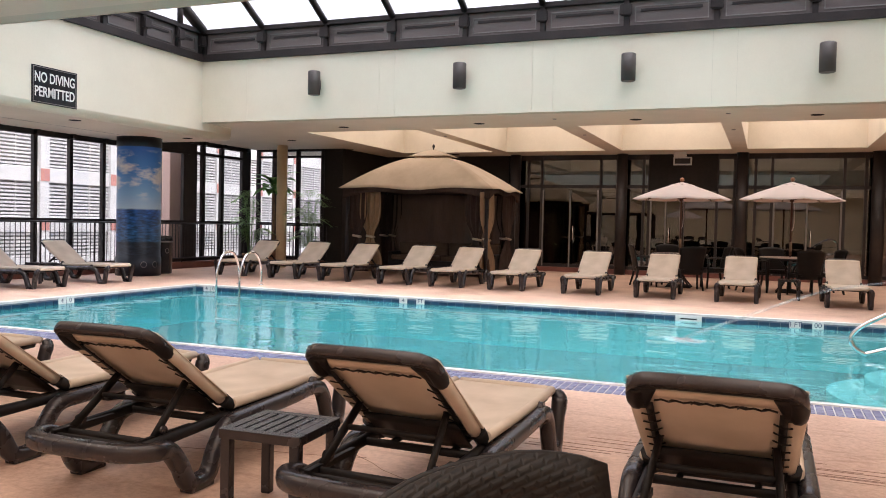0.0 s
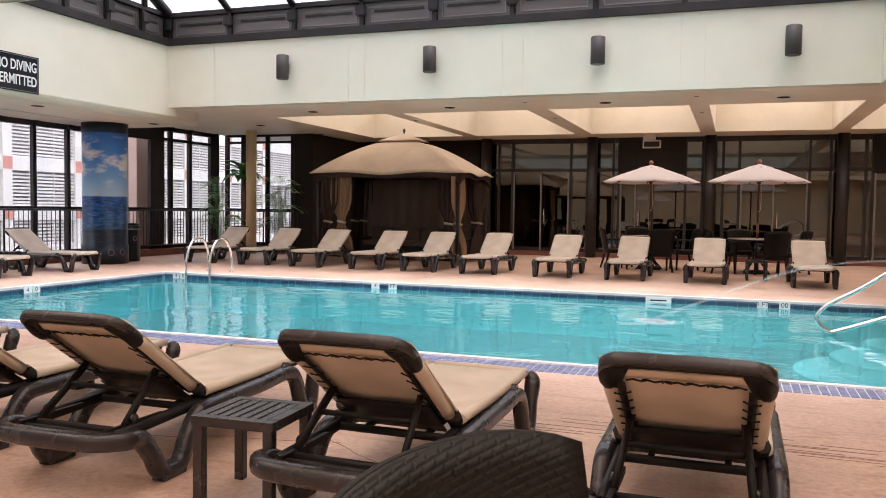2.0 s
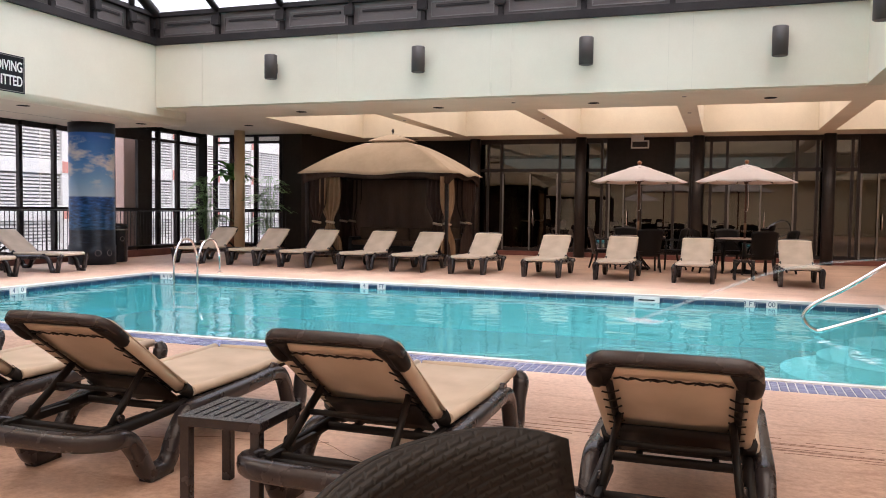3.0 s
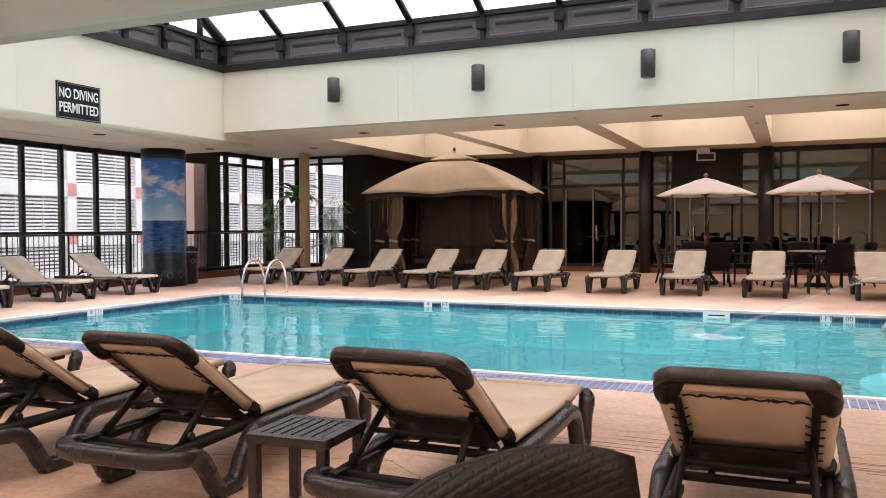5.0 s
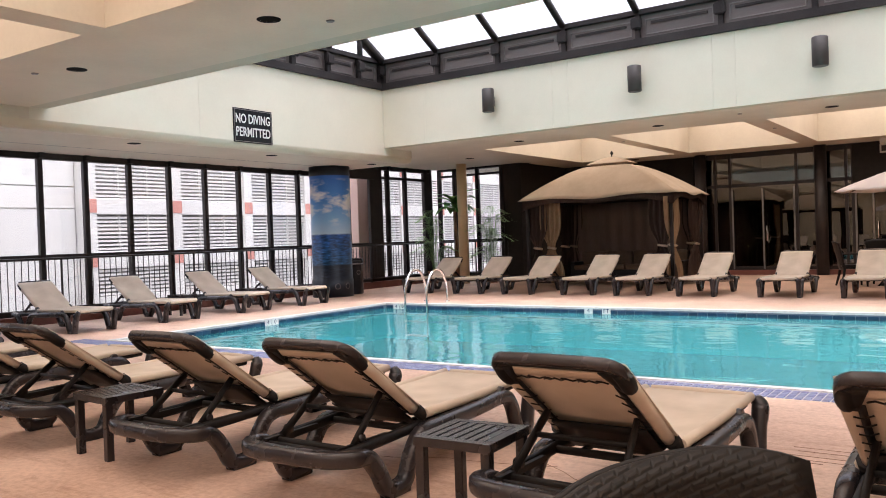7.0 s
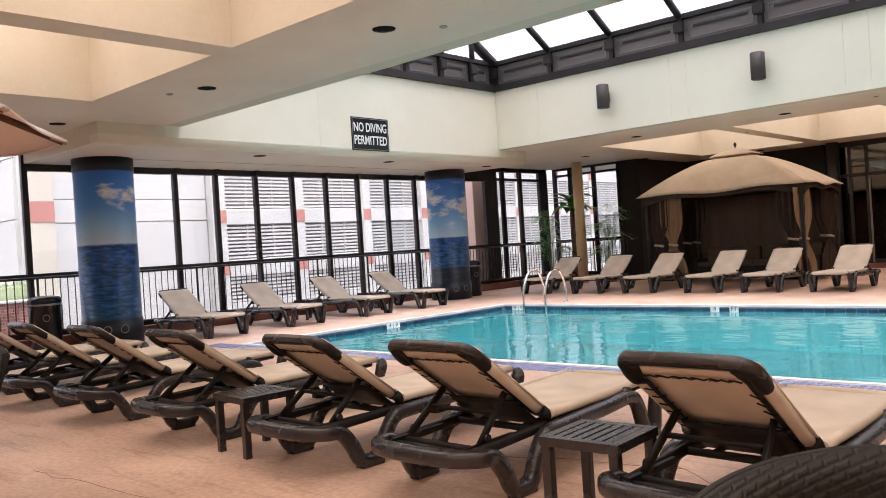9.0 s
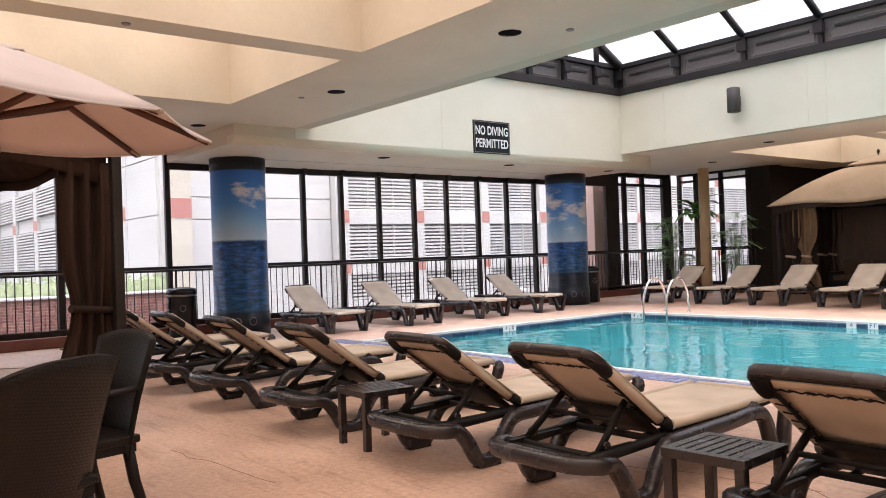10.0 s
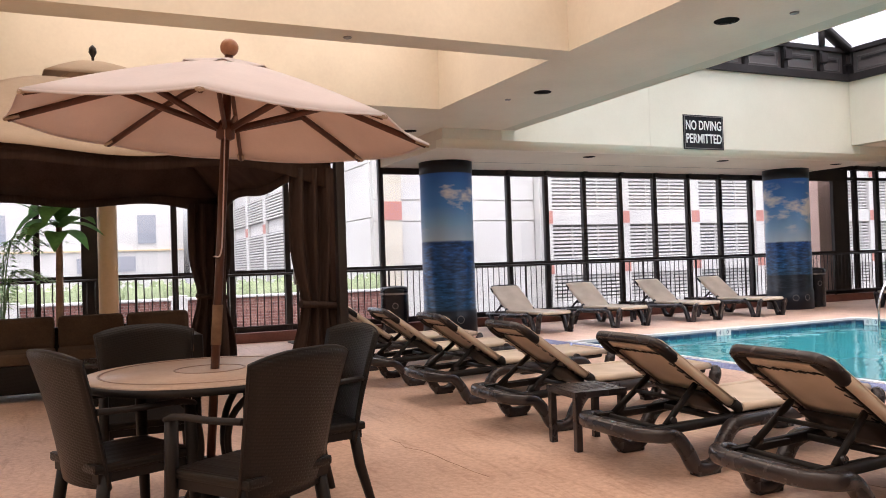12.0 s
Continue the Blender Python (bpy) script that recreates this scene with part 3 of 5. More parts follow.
# rounded lower edge of the west bulkhead
bm = bmesh.new()
prof = [(BX0, ZL + 0.12)] + [(BX0 - 0.12 + 0.12 * math.cos(a), ZL + 0.12 - 0.12 * math.sin(a)) for a in (0.4, 0.8, 1.2, math.pi / 2)] + [(BX0 - 0.25, ZL), (BX0 - 0.25, ZL + 0.12)]
v0 = [bm.verts.new((x, 5.06, z)) for x, z in prof]
v1 = [bm.verts.new((x, BY1 + 1.0, z)) for x, z in prof]
for i in range(len(prof) - 1):
    bm.faces.new((v0[i], v1[i], v1[i + 1], v0[i + 1])).smooth = True
bm.faces.new(v0), bm.faces.new(v1[::-1])
structure("bulkhead_edge_trim", bm, M["plaster"], "rounded plaster lower edge of the bulkhead")

# ceilings, one mesh: soffits pierced by deep coffers
COFX = ((-9.77, -7.06), (-6.69, -3.98), (-3.56, -0.86), (-0.5, 2.12), (2.5, 5.2), (5.6, 8.3))
bm = bmesh.new()


def pierced(x0, x1, y0, y1, holes_x, hy0, hy1, top):
    box(bm, x0, x1, y0, hy0, ZS, ZS + 0.16)
    box(bm, x0, x1, hy1, y1, ZS, ZS + 0.16)
    xs = [x0] + [q for h in holes_x for q in h] + [x1]
    for a, c in zip(xs[::2], xs[1::2]):
        box(bm, a, c, hy0, hy1, ZS, ZS + 0.16)
    for a, c in holes_x:
        t = 0.08
        box(bm, a - t, a, hy0 - t, hy1 + t, ZS + 0.16, top)
        box(bm, c, c + t, hy0 - t, hy1 + t, ZS + 0.16, top)
        box(bm, a, c, hy0 - t, hy0, ZS + 0.16, top)
        box(bm, a, c, hy1, hy1 + t, ZS + 0.16, top)
        box(bm, a - t, c + t, hy0 - t, hy1 + t, top, top + 0.1)


ZC = 4.45
pierced(WX, XR, BY1 + 0.25, FY, COFX, 16.03, 21.3, ZC)
pierced(WX, XR, -1.25, BY0 - 0.25, COFX, -0.85, 4.42, ZC)
# unseen row of coffers, made up to hold lamps that brighten the deck
pierced(WX, XR, YB, -1.25, COFX, -6.92, -1.65, ZC)
box(bm, BX1 + 0.25, XR, BY0 - 0.25, BY1 + 0.25, ZS, ZS + 0.16)
box(bm, WX, BX0 - 0.25, 5.06, BY1 + 1.0, ZL, ZL + 0.12)
box(bm, WX, BX0 - 0.25, 5.06, 5.2, ZL + 0.12, ZS)
box(bm, BX0 - 0.25, BX0 - 0.002, 5.06, BY0 - 0.25, ZL + 0.12, ZS)
box(bm, BX0 - 0.25, BX0 - 0.002, BY1 + 0.25, BY1 + 0.85, ZL + 0.12, ZS)
box(bm, WX, BX0 - 0.002, BY1 + 0.85, BY1 + 1.0, ZL + 0.12, ZS)
tagged(new("ceiling", mesh_of("ceiling", bm, M["soffit"])), "warm cream plaster ceiling with deep coffers", kind="structure")
# joint line in the low soffit
structure("soffit_joint_trim", B(WX + 1.05, WX + 1.06, 5.6, BY1 + 0.9, ZL - 0.004, ZL - 0.001), M["frame_grey"], "thin dark joint in the soffit")

# lamps up in the coffers, fixtures unseen; south row added to brighten deck
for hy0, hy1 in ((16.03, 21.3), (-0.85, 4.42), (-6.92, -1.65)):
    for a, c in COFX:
        area_lamp("coffer_and_fill_lamp", ((a + c) / 2, (hy0 + hy1) / 2, ZC - 0.03), ((a + c) / 2, (hy0 + hy1) / 2, 0), c - a - 0.3, hy1 - hy0 - 0.3, COFFER_WATTS, (1.0, 0.9, 0.75))

# closing walls
structure("wall_south", B(WX, XR + 0.2, YB - 0.2, YB, -0.3, ZS + 0.2), M["plaster"], "plain cream wall")
structure("wall_east", B(XR, XR + 0.2, YB, FY + 6.2, -0.3, ZS + 0.2), M["plaster"], "plain cream wall")
# the lobby behind the dark glass front, its dimness put into near-black surfaces
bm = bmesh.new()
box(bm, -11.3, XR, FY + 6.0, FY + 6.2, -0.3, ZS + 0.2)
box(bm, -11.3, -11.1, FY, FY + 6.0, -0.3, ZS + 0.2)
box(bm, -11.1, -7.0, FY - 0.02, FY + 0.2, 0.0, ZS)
structure("wall_lobby", bm, M["shadow_room"], "dark brown wall, its tone also giving the lobby's dimness")
structure("floor_lobby", B(-11.3, XR, FY, FY + 6.0, -0.3, -0.01), M["shadow_room"], "lobby floor darkened for the dim room")
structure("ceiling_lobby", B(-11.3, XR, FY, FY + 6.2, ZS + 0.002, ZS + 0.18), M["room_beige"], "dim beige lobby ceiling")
# red-brown curbs
structure("baseboard_west", B(WX - 0.02, WX + 0.16, YB, 19.8, 0.0, 0.17, 0.01), M["brick_red"], "red-brown tiled curb under the glass wall")
structure("baseboard_corner", B(WX + 0.16, -11.4, 19.66, 19.86, 0.0, 0.17, 0.01), M["brick_red"], "red-brown tiled curb under the glass wall")
structure("baseboard_north", B(-11.2, XR, FY - 0.16, FY - 0.02, 0.0, 0.13, 0.01), M["brick_red"], "red-brown tiled curb under the lobby front")

# ---- west glass wall ----
MULL = [-7.6, -5.6, -4.3, -3.2, -1.9, -0.56, 0.19, 1.45, 2.36, 3.31, 5.06, 6.4, 7.71, 8.57, 9.48, 10.39, 11.29, 12.21, 13.12, 14.04, 14.95, 15.85, 16.95, 17.49, 18.28, 19.36]
glazing = thing("window_wall_west", "tall bronze-framed glass wall with slim mullions", "glass wall")
tagged(glazing, kind="structure")
def wall_top(y):
    return ZL if 5.06 < y < BY1 + 1.0 else ZS


for y in MULL:
    w = {0.19: 0.13, 16.95: 0.26, 17.49: 0.06, 18.28: 0.06, 19.36: 0.2}.get(y, 0.045)
    part("head_bracket", B(WX + 0.02, WX + 0.11, y - 0.05, y + 0.05, wall_top(y) - 0.1, wall_top(y), 0.012), M["dark_metal"], glazing)
    part("mullion", B(WX - 0.07, WX + 0.02, y - w, y + w, 0.17, wall_top(y), 0.004), M["dark_metal"], glazing)
for a, c in zip(MULL, MULL[1:]):
    top = wall_top((a + c) / 2)
    part("pane", B(WX - 0.055, WX - 0.045, a + 0.05, c - 0.05, 0.2, top - 0.1), M["glass"], glazing).visible_shadow = False
    part("head_rail", B(WX - 0.1, WX + 0.02, a + 0.05, c - 0.05, top - 0.11, top), M["dark_metal"], glazing)
    part("sill_rail", B(WX - 0.1, WX + 0.02, a + 0.05, c - 0.05, 0.17, 0.25), M["dark_metal"], glazing)
    part("transom", B(WX - 0.09, WX + 0.015, a + 0.05, c - 0.05, 1.15, 1.21), M["dark_metal"], glazing)
    if a in (14.95, 15.85):
        part("door_head", B(WX - 0.1, WX + 0.04, a + 0.05, c - 0.05, 2.9, top - 0.112), M["dark_metal"], glazing)
    if a > 16.9:
        part("transom", B(WX - 0.09, WX + 0.015, a + 0.05, c - 0.05, 2.93, 3.0), M["dark_metal"], glazing)
# short return facing the pool
glazing2 = tagged(thing("window_wall_corner", "bronze-framed glass wall beside the planted corner", "glass wall"), kind="structure")
CM = (-13.69, -13.15, -12.36, -11.55)
for x in CM:
    part("mullion", B(x - 0.055, x + 0.055, 19.78, 19.87, 0.17, ZS, 0.004), M["dark_metal"], glazing2)
for a, c in zip(CM, CM[1:]):
    part("pane", B(a + 0.05, c - 0.05, 19.82, 19.83, 0.2, ZS - 0.05), M["glass"], glazing2).visible_shadow = False
    for z, h in ((0.17, 0.07), (1.15, 0.06), (3.04, 0.06), (ZS - 0.06, 0.06)):
        part("rail", B(a + 0.05, c - 0.05, 19.77, 19.88, z, z + h), M["dark_metal"], glazing2)
structure("exterior_pier", B(-14.7, -14.05, 16.5, 17.2, -0.9, 5.0, 0.02), M["pink_precast"], "pinkish precast pier outside the glass wall")
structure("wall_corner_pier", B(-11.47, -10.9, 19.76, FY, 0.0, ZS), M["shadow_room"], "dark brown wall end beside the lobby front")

# railing inside the glass
railing = thing("railing", "black metal balustrade with thin upright bars", "railing")
part("top_rail", T([(WX + 0.22, YB + 0.1, 1.14), (WX + 0.22, 19.6, 1.14)], 0.025, 8, 0.8), M["dark_metal"], railing)
part("bottom_rail", T([(WX + 0.22, YB + 0.1, 0.27), (WX + 0.22, 19.6, 0.27)], 0.018, 6), M["dark_metal"], railing)
bar = mesh_of("baluster", T([(0, 0, 0.27), (0, 0, 1.13)], 0.009, 6), M["dark_metal"])
post = mesh_of("rail_post", T([(0, 0, 0.17), (0, 0, 1.13)], 0.02, 8), M["dark_metal"])
y, k = -2.0, 0
while y < 19.55:
    o = new("rail_post" if k % 12 == 0 else "baluster", post if k % 12 == 0 else bar)
    o.location, o.parent = (WX + 0.22, y, 0), railing
    y, k = y + 0.118, k + 1
railing2 = thing("railing", "black metal balustrade beside the planted corner", "railing")
part("top_rail", T([(WX + 0.25, 19.55, 1.14), (-11.35, 19.55, 1.14)], 0.025, 8, 0.8), M["dark_metal"], railing2)
part("bottom_rail", T([(WX + 0.25, 19.55, 0.27), (-11.35, 19.55, 0.27)], 0.018, 6), M["dark_metal"], railing2)
for k in range(20):
    o = new("rail_post" if k % 10 == 0 else "baluster", post if k % 10 == 0 else bar)
    o.location, o.parent = (WX + 0.3 + 0.118 * k, 19.55, 0), railing2

# ---- round columns ----
def mural_column(x, y, label, mat):
    ob = tagged(new("column", mesh_of("column", lathe(bmesh.new(), [(0.475, 0), (0.475, 0.4), (0.46, 0.405), (0.46, 2.78), (0.47, 2.785), (0.47, ZL)], 48), mat)), label, "column", "sea-wrapped columns")
    ob.location = (x, y, 0)
    for a in (-0.6, -0.05):
        d = bmesh.new()
        tube(d, [(0.478 * math.cos(a + 0.13 * math.cos(q)), 0.478 * math.sin(a + 0.13 * math.cos(q)), 0.25 + 0.062 * math.sin(q)) for q in [k * math.pi / 10 for k in range(20)]], 0.006, 5, closed=True)
        part("round_mark", d, M["frame_grey"], ob, "grey ring printed on the dark base")
    return ob


mural_column(-12.95, 5.97, "round column wrapped in a printed sea and sky picture", M["mural"])
mural_column(-12.8, 14.05, "round column wrapped in a printed sea and cloudy sky picture", M["mural_dark"])


def bin_thing(x, y):
    ob = tagged(new("waste_bin", mesh_of("waste_bin", lathe(bmesh.new(), [(0.22, 0), (0.235, 0.02), (0.235, 0.72), (0.245, 0.73), (0.245, 0.8), (0.22, 0.84), (0.1, 0.86)], 32), M["black_gloss"])), "glossy black round waste bin standing on the deck", "waste bin", "waste bins")
    ob.location = (x, y, 0)
    part("lid_ring", lathe(bmesh.new(), [(0.248, 0.71), (0.252, 0.72), (0.252, 0.73), (0.248, 0.74)], 32, cap=False), M["frame_grey"], ob)
    d = bmesh.new()
    tube(d, [(0.237 * math.cos(-0.3 + 0.2 * math.cos(q)), 0.237 * math.sin(-0.3 + 0.2 * math.cos(q)), 0.52 + 0.05 * math.sin(q)) for q in [k * math.pi / 10 for k in range(20)]], 0.005, 5, closed=True)
    part("round_mark", d, M["frame_grey"], ob, "grey ring on the bin")


bin_thing(-13.2, 5.02)
bin_thing(-12.82, 14.8)
for x, y in ((-12.18, 18.72), (-13.2, 0.42)):
    ob = tagged(new("slim_column", mesh_of("slim_column", lathe(bmesh.new(), [(0.14, 0), (0.14, ZS)], 24), M["cream"])), "slim cream painted round column", "column")
    ob.location = (x, y, 0)

# ---- skylight ----
sky_frame = tagged(thing("skylight", "dark bronze hipped skylight with white glazing", "skylight"), kind="structure")


def eave_side(p, q, inward, stops):
    """One side of the skylight: a dark curb wall with panels and brackets, rafters and panes above."""
    p, q, inn = Vector(p), Vector(q), Vector(inward)
    d = (q - p).normalized()
    Lg = (q - p).length
    z0, z1 = ZT, ZT + 0.62

    def blk(name, s0, s1, u0, u1, a, c, mat, bev=0.0):
        bm = bmesh.new()
        vs = [bm.verts.new(p + d * s + inn * u + Vector((0, 0, z))) for s in (s0, s1) for u in (u0, u1) for z in (a, c)]
        for f in ((0, 1, 3, 2), (4, 6, 7, 5), (0, 4, 5, 1), (2, 3, 7, 6), (0, 2, 6, 4), (1, 5, 7, 3)):
            bm.faces.new([vs[i] for i in f])
        if bev:
            bmesh.ops.bevel(bm, geom=list(bm.edges), offset=bev, segments=2, affect="EDGES")
        return part(name, bm, mat, sky_frame)

    blk("curb_beam", -0.02, Lg + 0.02, -0.3, 0.06, z0, z0 + 0.14, M["dark_metal"], 0.006)
    blk("curb_wall", 0, Lg, -0.34, -0.1, z0 + 0.14, z1, M["curb_paint"])
    blk("eave_rail", 0, Lg, -0.14, 0.0, z1 - 0.04, z1 + 0.05, M["dark_metal"], 0.006)
    for k, s in enumerate(stops):
        blk("bracket", s - 0.045, s + 0.045, -0.1, -0.02, z0 + 0.14, z1, M["dark_metal"], 0.006)
        blk("bracket_block", s - 0.10, s + 0.10, -0.02, 0.06, z1 - 0.30, z1 - 0.1, M["dark_metal"], 0.02)
        if k < len(stops) - 1:
            a, c = s + 0.13, stops[k + 1] - 0.13
            for (u, w, zz, hh) in ((a, c, z0 + 0.22, 0.018), (a, c, z1 - 0.14, 0.018)):
                blk("panel_edge", u, w, -0.1, -0.085, zz, zz + hh, M["frame_grey"])
            for u in (a, c - 0.018):
                blk("panel_edge", u, u + 0.018, -0.1, -0.085, z0 + 0.238, z1 - 0.14, M["frame_grey"])
            blk("panel_rib", a + 0.1, c - 0.1, -0.1, -0.075, z0 + 0.40, z0 + 0.44, M["dark_metal"])


LONG = [(BX1 - BX0) * k / 9 for k in range(10)]
SHORT = [0.0, 1.05, 2.03, 3.01, 3.99, 4.97, 5.97, 6.93, BY1 - BY0]
eave_side((BX0, BY1, 0), (BX1, BY1, 0), (0, -1, 0), LONG)
eave_side((BX0, BY0, 0), (BX0, BY1, 0), (1, 0, 0), SHORT)
eave_side((BX0, BY0, 0), (BX1, BY0, 0), (0, 1, 0), LONG)
eave_side((BX1, BY0, 0), (BX1, BY1, 0), (-1, 0, 0), SHORT)
ze, rise = ZT + 0.64, 2.2
half = (BY1 - BY0) / 2
cy = (BY0 + BY1) / 2
ridge0, ridge1 = (BX0, cy, ze + rise), (BX1, cy, ze + rise)
for k, u in enumerate(LONG):
    for y0 in (BY1, BY0):
        part("rafter", T([(BX0 + u, y0, ze), (BX0 + u, cy, ze + rise)], 0.09 if k in (0, 9) else 0.055, 8, blunt=0.5), M["dark_metal"], sky_frame)
for u in SHORT[1:-1]:
    t = min(u, BY1 - BY0 - u) / half
    for x in (BX0, BX1):
        part("gable_mullion", T([(x, BY0 + u, ze), (x, BY0 + u, ze + rise * t)], 0.05, 8, blunt=0.5), M["dark_metal"], sky_frame)
part("ridge", T([ridge0, ridge1], 0.08, 6), M["dark_metal"], sky_frame)
M["skyglass"] = clear("skylight_glass", (0.58, 0.59, 0.585), 0.0)
for quad in (((BX0, BY1), (BX1, BY1), ridge1, ridge0), ((BX0, BY0), (BX1, BY0), ridge1, ridge0), ((BX0, BY0), (BX0, BY1), ridge0), ((BX1, BY0), (BX1, BY1), ridge1)):
    bm = bmesh.new()
    bm.faces.new([bm.verts.new(q if len(q) == 3 else (*q, ze + 0.03)) for q in quad])
    part("glazing", bm, M["skyglass"], sky_frame)

# ---- lobby front ----
front = tagged(thing("window_wall_north", "dark bronze glazed front of the dim lobby", "glass wall"), kind="structure")
for k, x in enumerate((-6.72, -3.7, -0.63, 2.5, 5.55, 8.6)):
    part("round_post", lathe(bmesh.new(), [(0.15, 0.0), (0.15, ZS)], 20, x, FY - 0.28), M["dark_metal"], front)
    a, c = x + 0.1, x + 3.0
    solid = k in (1, 3)
    xs = [a + 0.22, a + 0.62, a + 2.3, c - 0.12] if not solid else [a + 0.45, a + 0.6, a + 1.5, a + 2.35, c - 0.12]
    for q in xs:
        part("upright", B(q - 0.035, q + 0.035, FY - 0.06, FY + 0.06, 0.13, ZS, 0.004), M["dark_metal"], front)
    part("head", B(a, c, FY - 0.05, FY + 0.05, ZS - 0.14, ZS), M["dark_metal"], front)
    part("transom", B(a, c, FY - 0.06, FY + 0.055, 2.36, 2.45), M["dark_metal"], front)
    part("sill", B(a, c, FY - 0.05, FY + 0.05, 0.13, 0.22), M["dark_metal"], front)
    part("pane", B(a, c, FY - 0.008, FY + 0.002, 0.2, ZS - 0.1), M["glass_tinted"], front)
    mid = (xs[1] + xs[2]) / 2
    for q in (xs[1] + 0.06, mid, xs[2] - 0.06):
        part("door_edge", B(q - 0.02, q + 0.02, FY - 0.085, FY - 0.06, 0.15, 2.3, 0.004), M["frame_grey"], front)
    part("push_bar", T([(mid + 0.1, FY - 0.13, 0.9), (mid + 0.1, FY - 0.13, 1.3)], 0.014, 8), M["steel"], front)
    if solid:
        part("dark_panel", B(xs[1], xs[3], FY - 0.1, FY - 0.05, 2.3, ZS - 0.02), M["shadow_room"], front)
        part("vent", B(xs[1] + 0.62, xs[1] + 1.1, FY - 0.13, FY - 0.1, 2.98, 3.2, 0.01), M["concrete_white"], front, "white framed wall vent")
        part("vent_slot", B(xs[1] + 0.66, xs[1] + 1.06, FY - 0.135, FY - 0.128, 3.02, 3.16), M["dark_metal"], front)
# lobby furniture glimpsed through the glass
for k, (x, y) in enumerate(((-5.0, FY + 2.5), (-1.6, FY + 2.8), (1.0, FY + 2.4), (3.6, FY + 2.6), (-0.2, FY + 4.3), (2.4, FY + 4.4))):
    t = thing("lobby_table", "dark table in the dim lobby behind glass", "table", "lobby tables", pose(x, y, 0))
    part("tabletop", lathe(bmesh.new(), [(0.5, 0.70), (0.52, 0.72), (0.5, 0.74)], 20), M["room_beige"], t)
    part("pedestal", lathe(bmesh.new(), [(0.25, -0.005), (0.2, 0.03), (0.05, 0.06), (0.05, 0.7)], 12), M["dark_metal"], t)
for x, y in ((-6.5, FY + 1.6), (-3.9, FY + 1.6), (0.1, FY + 1.6), (3.2, FY + 1.6), (-1.9, FY + 3.9)):
    lamp = thing("lobby_downlight", "small lit recessed lamp in the lobby ceiling", "downlight", "lobby downlights", pose(x, y, ZS))
    part("lamp_rim", lathe(bmesh.new(), [(0.075, -0.006), (0.095, -0.008), (0.1, 0.001)], 18, cap=False), M["frame_grey"], lamp)
    part("lamp_face", lathe(bmesh.new(), [(0.073, -0.004), (0.01, -0.003)], 18), M["lamp_glow"], lamp)

# ---- outdoors ----
structure("ground", B(-400, 400, -400, 400, -0.9, -0.7), M["asphalt"], "grey paved ground outside")
garage = thing("parking_garage", "white precast parking garage with long louvre bands", "building")
GX = -24.0
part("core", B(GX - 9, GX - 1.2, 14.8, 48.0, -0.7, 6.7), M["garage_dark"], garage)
for z0, z1 in ((-0.7, -0.25), (0.65, 1.23), (2.43, 2.96), (4.25, 4.85), (6.1, 6.7)):
    part("spandrel", B(GX - 0.3, GX, 14.8, 48.0, z0, z1, 0.02), M["concrete_white"], garage)
part("end_pier", B(GX - 0.35, GX - 0.02, 14.72, 14.79, -0.7, 6.7, 0.01), M["concrete_white"], garage)
part("end_pier", B(GX - 0.45, GX - 0.31, 14.71, 15.0, -0.7, 6.7, 0.01), M["concrete_white"], garage)
slat = mesh_of("louvre_slat", B(-0.16, 0.0, 0.2, 3.1, 0.0, 0.07), M["concrete_white"])
stile = mesh_of("louvre_stile", B(-0.1, -0.04, -0.03, 0.03, 0.0, 1.3), M["concrete_white"])
for bay in range(9):
    y = 15.0 + 3.3 * bay
    part("pier", B(GX - 0.35, GX + 0.06, y - 0.2, y + 0.2, -0.7, 6.7, 0.02), M["concrete_white"], garage)
    for z in (0.94, 2.7, 4.55):
        part("red_square", B(GX + 0.06, GX + 0.075, y - 0.19, y + 0.19, z - 0.22, z + 0.22), M["red_paint"], garage)
    for z0, n in ((-0.22, 7), (1.27, 9), (3.0, 10)):
        for i in range(n):
            o = new("louvre_slat", slat)
            o.location, o.parent = (GX - 0.05, y, z0 + 0.127 * i), garage
        for q in (1.1, 2.2):
            o = new("louvre_stile", stile)
            o.location, o.parent = (GX - 0.05, y + q, z0), garage
# plain panelled block with piers, further along
block = thing("panelled_block", "white panelled building with red pier squares", "building")
SY = 8.62
part("wall", B(-68.0, GX - 0.4, SY + 0.1, 14.7, -0.7, 6.7), M["concrete_white"], block)
for y0, y1 in ((SY + 0.1, 11.83), (11.87, 14.68)):
    for z0, z1 in ((-0.7, 1.0), (1.03, 2.6), (2.63, 3.3), (3.33, 5.2), (5.23, 6.7)):
        part("panel", B(GX - 0.4, GX - 0.33, y0 + 0.02, y1, z0, z1, 0.01), M["concrete_white"], block)
part("pier", B(GX - 0.4, GX - 0.1, SY + 0.3, SY + 1.0, -0.7, 6.7, 0.02), M["pier_cream"], block)
part("red_square", B(GX - 0.1, GX - 0.085, SY + 0.31, SY + 0.99, 2.65, 3.25), M["red_paint"], block)
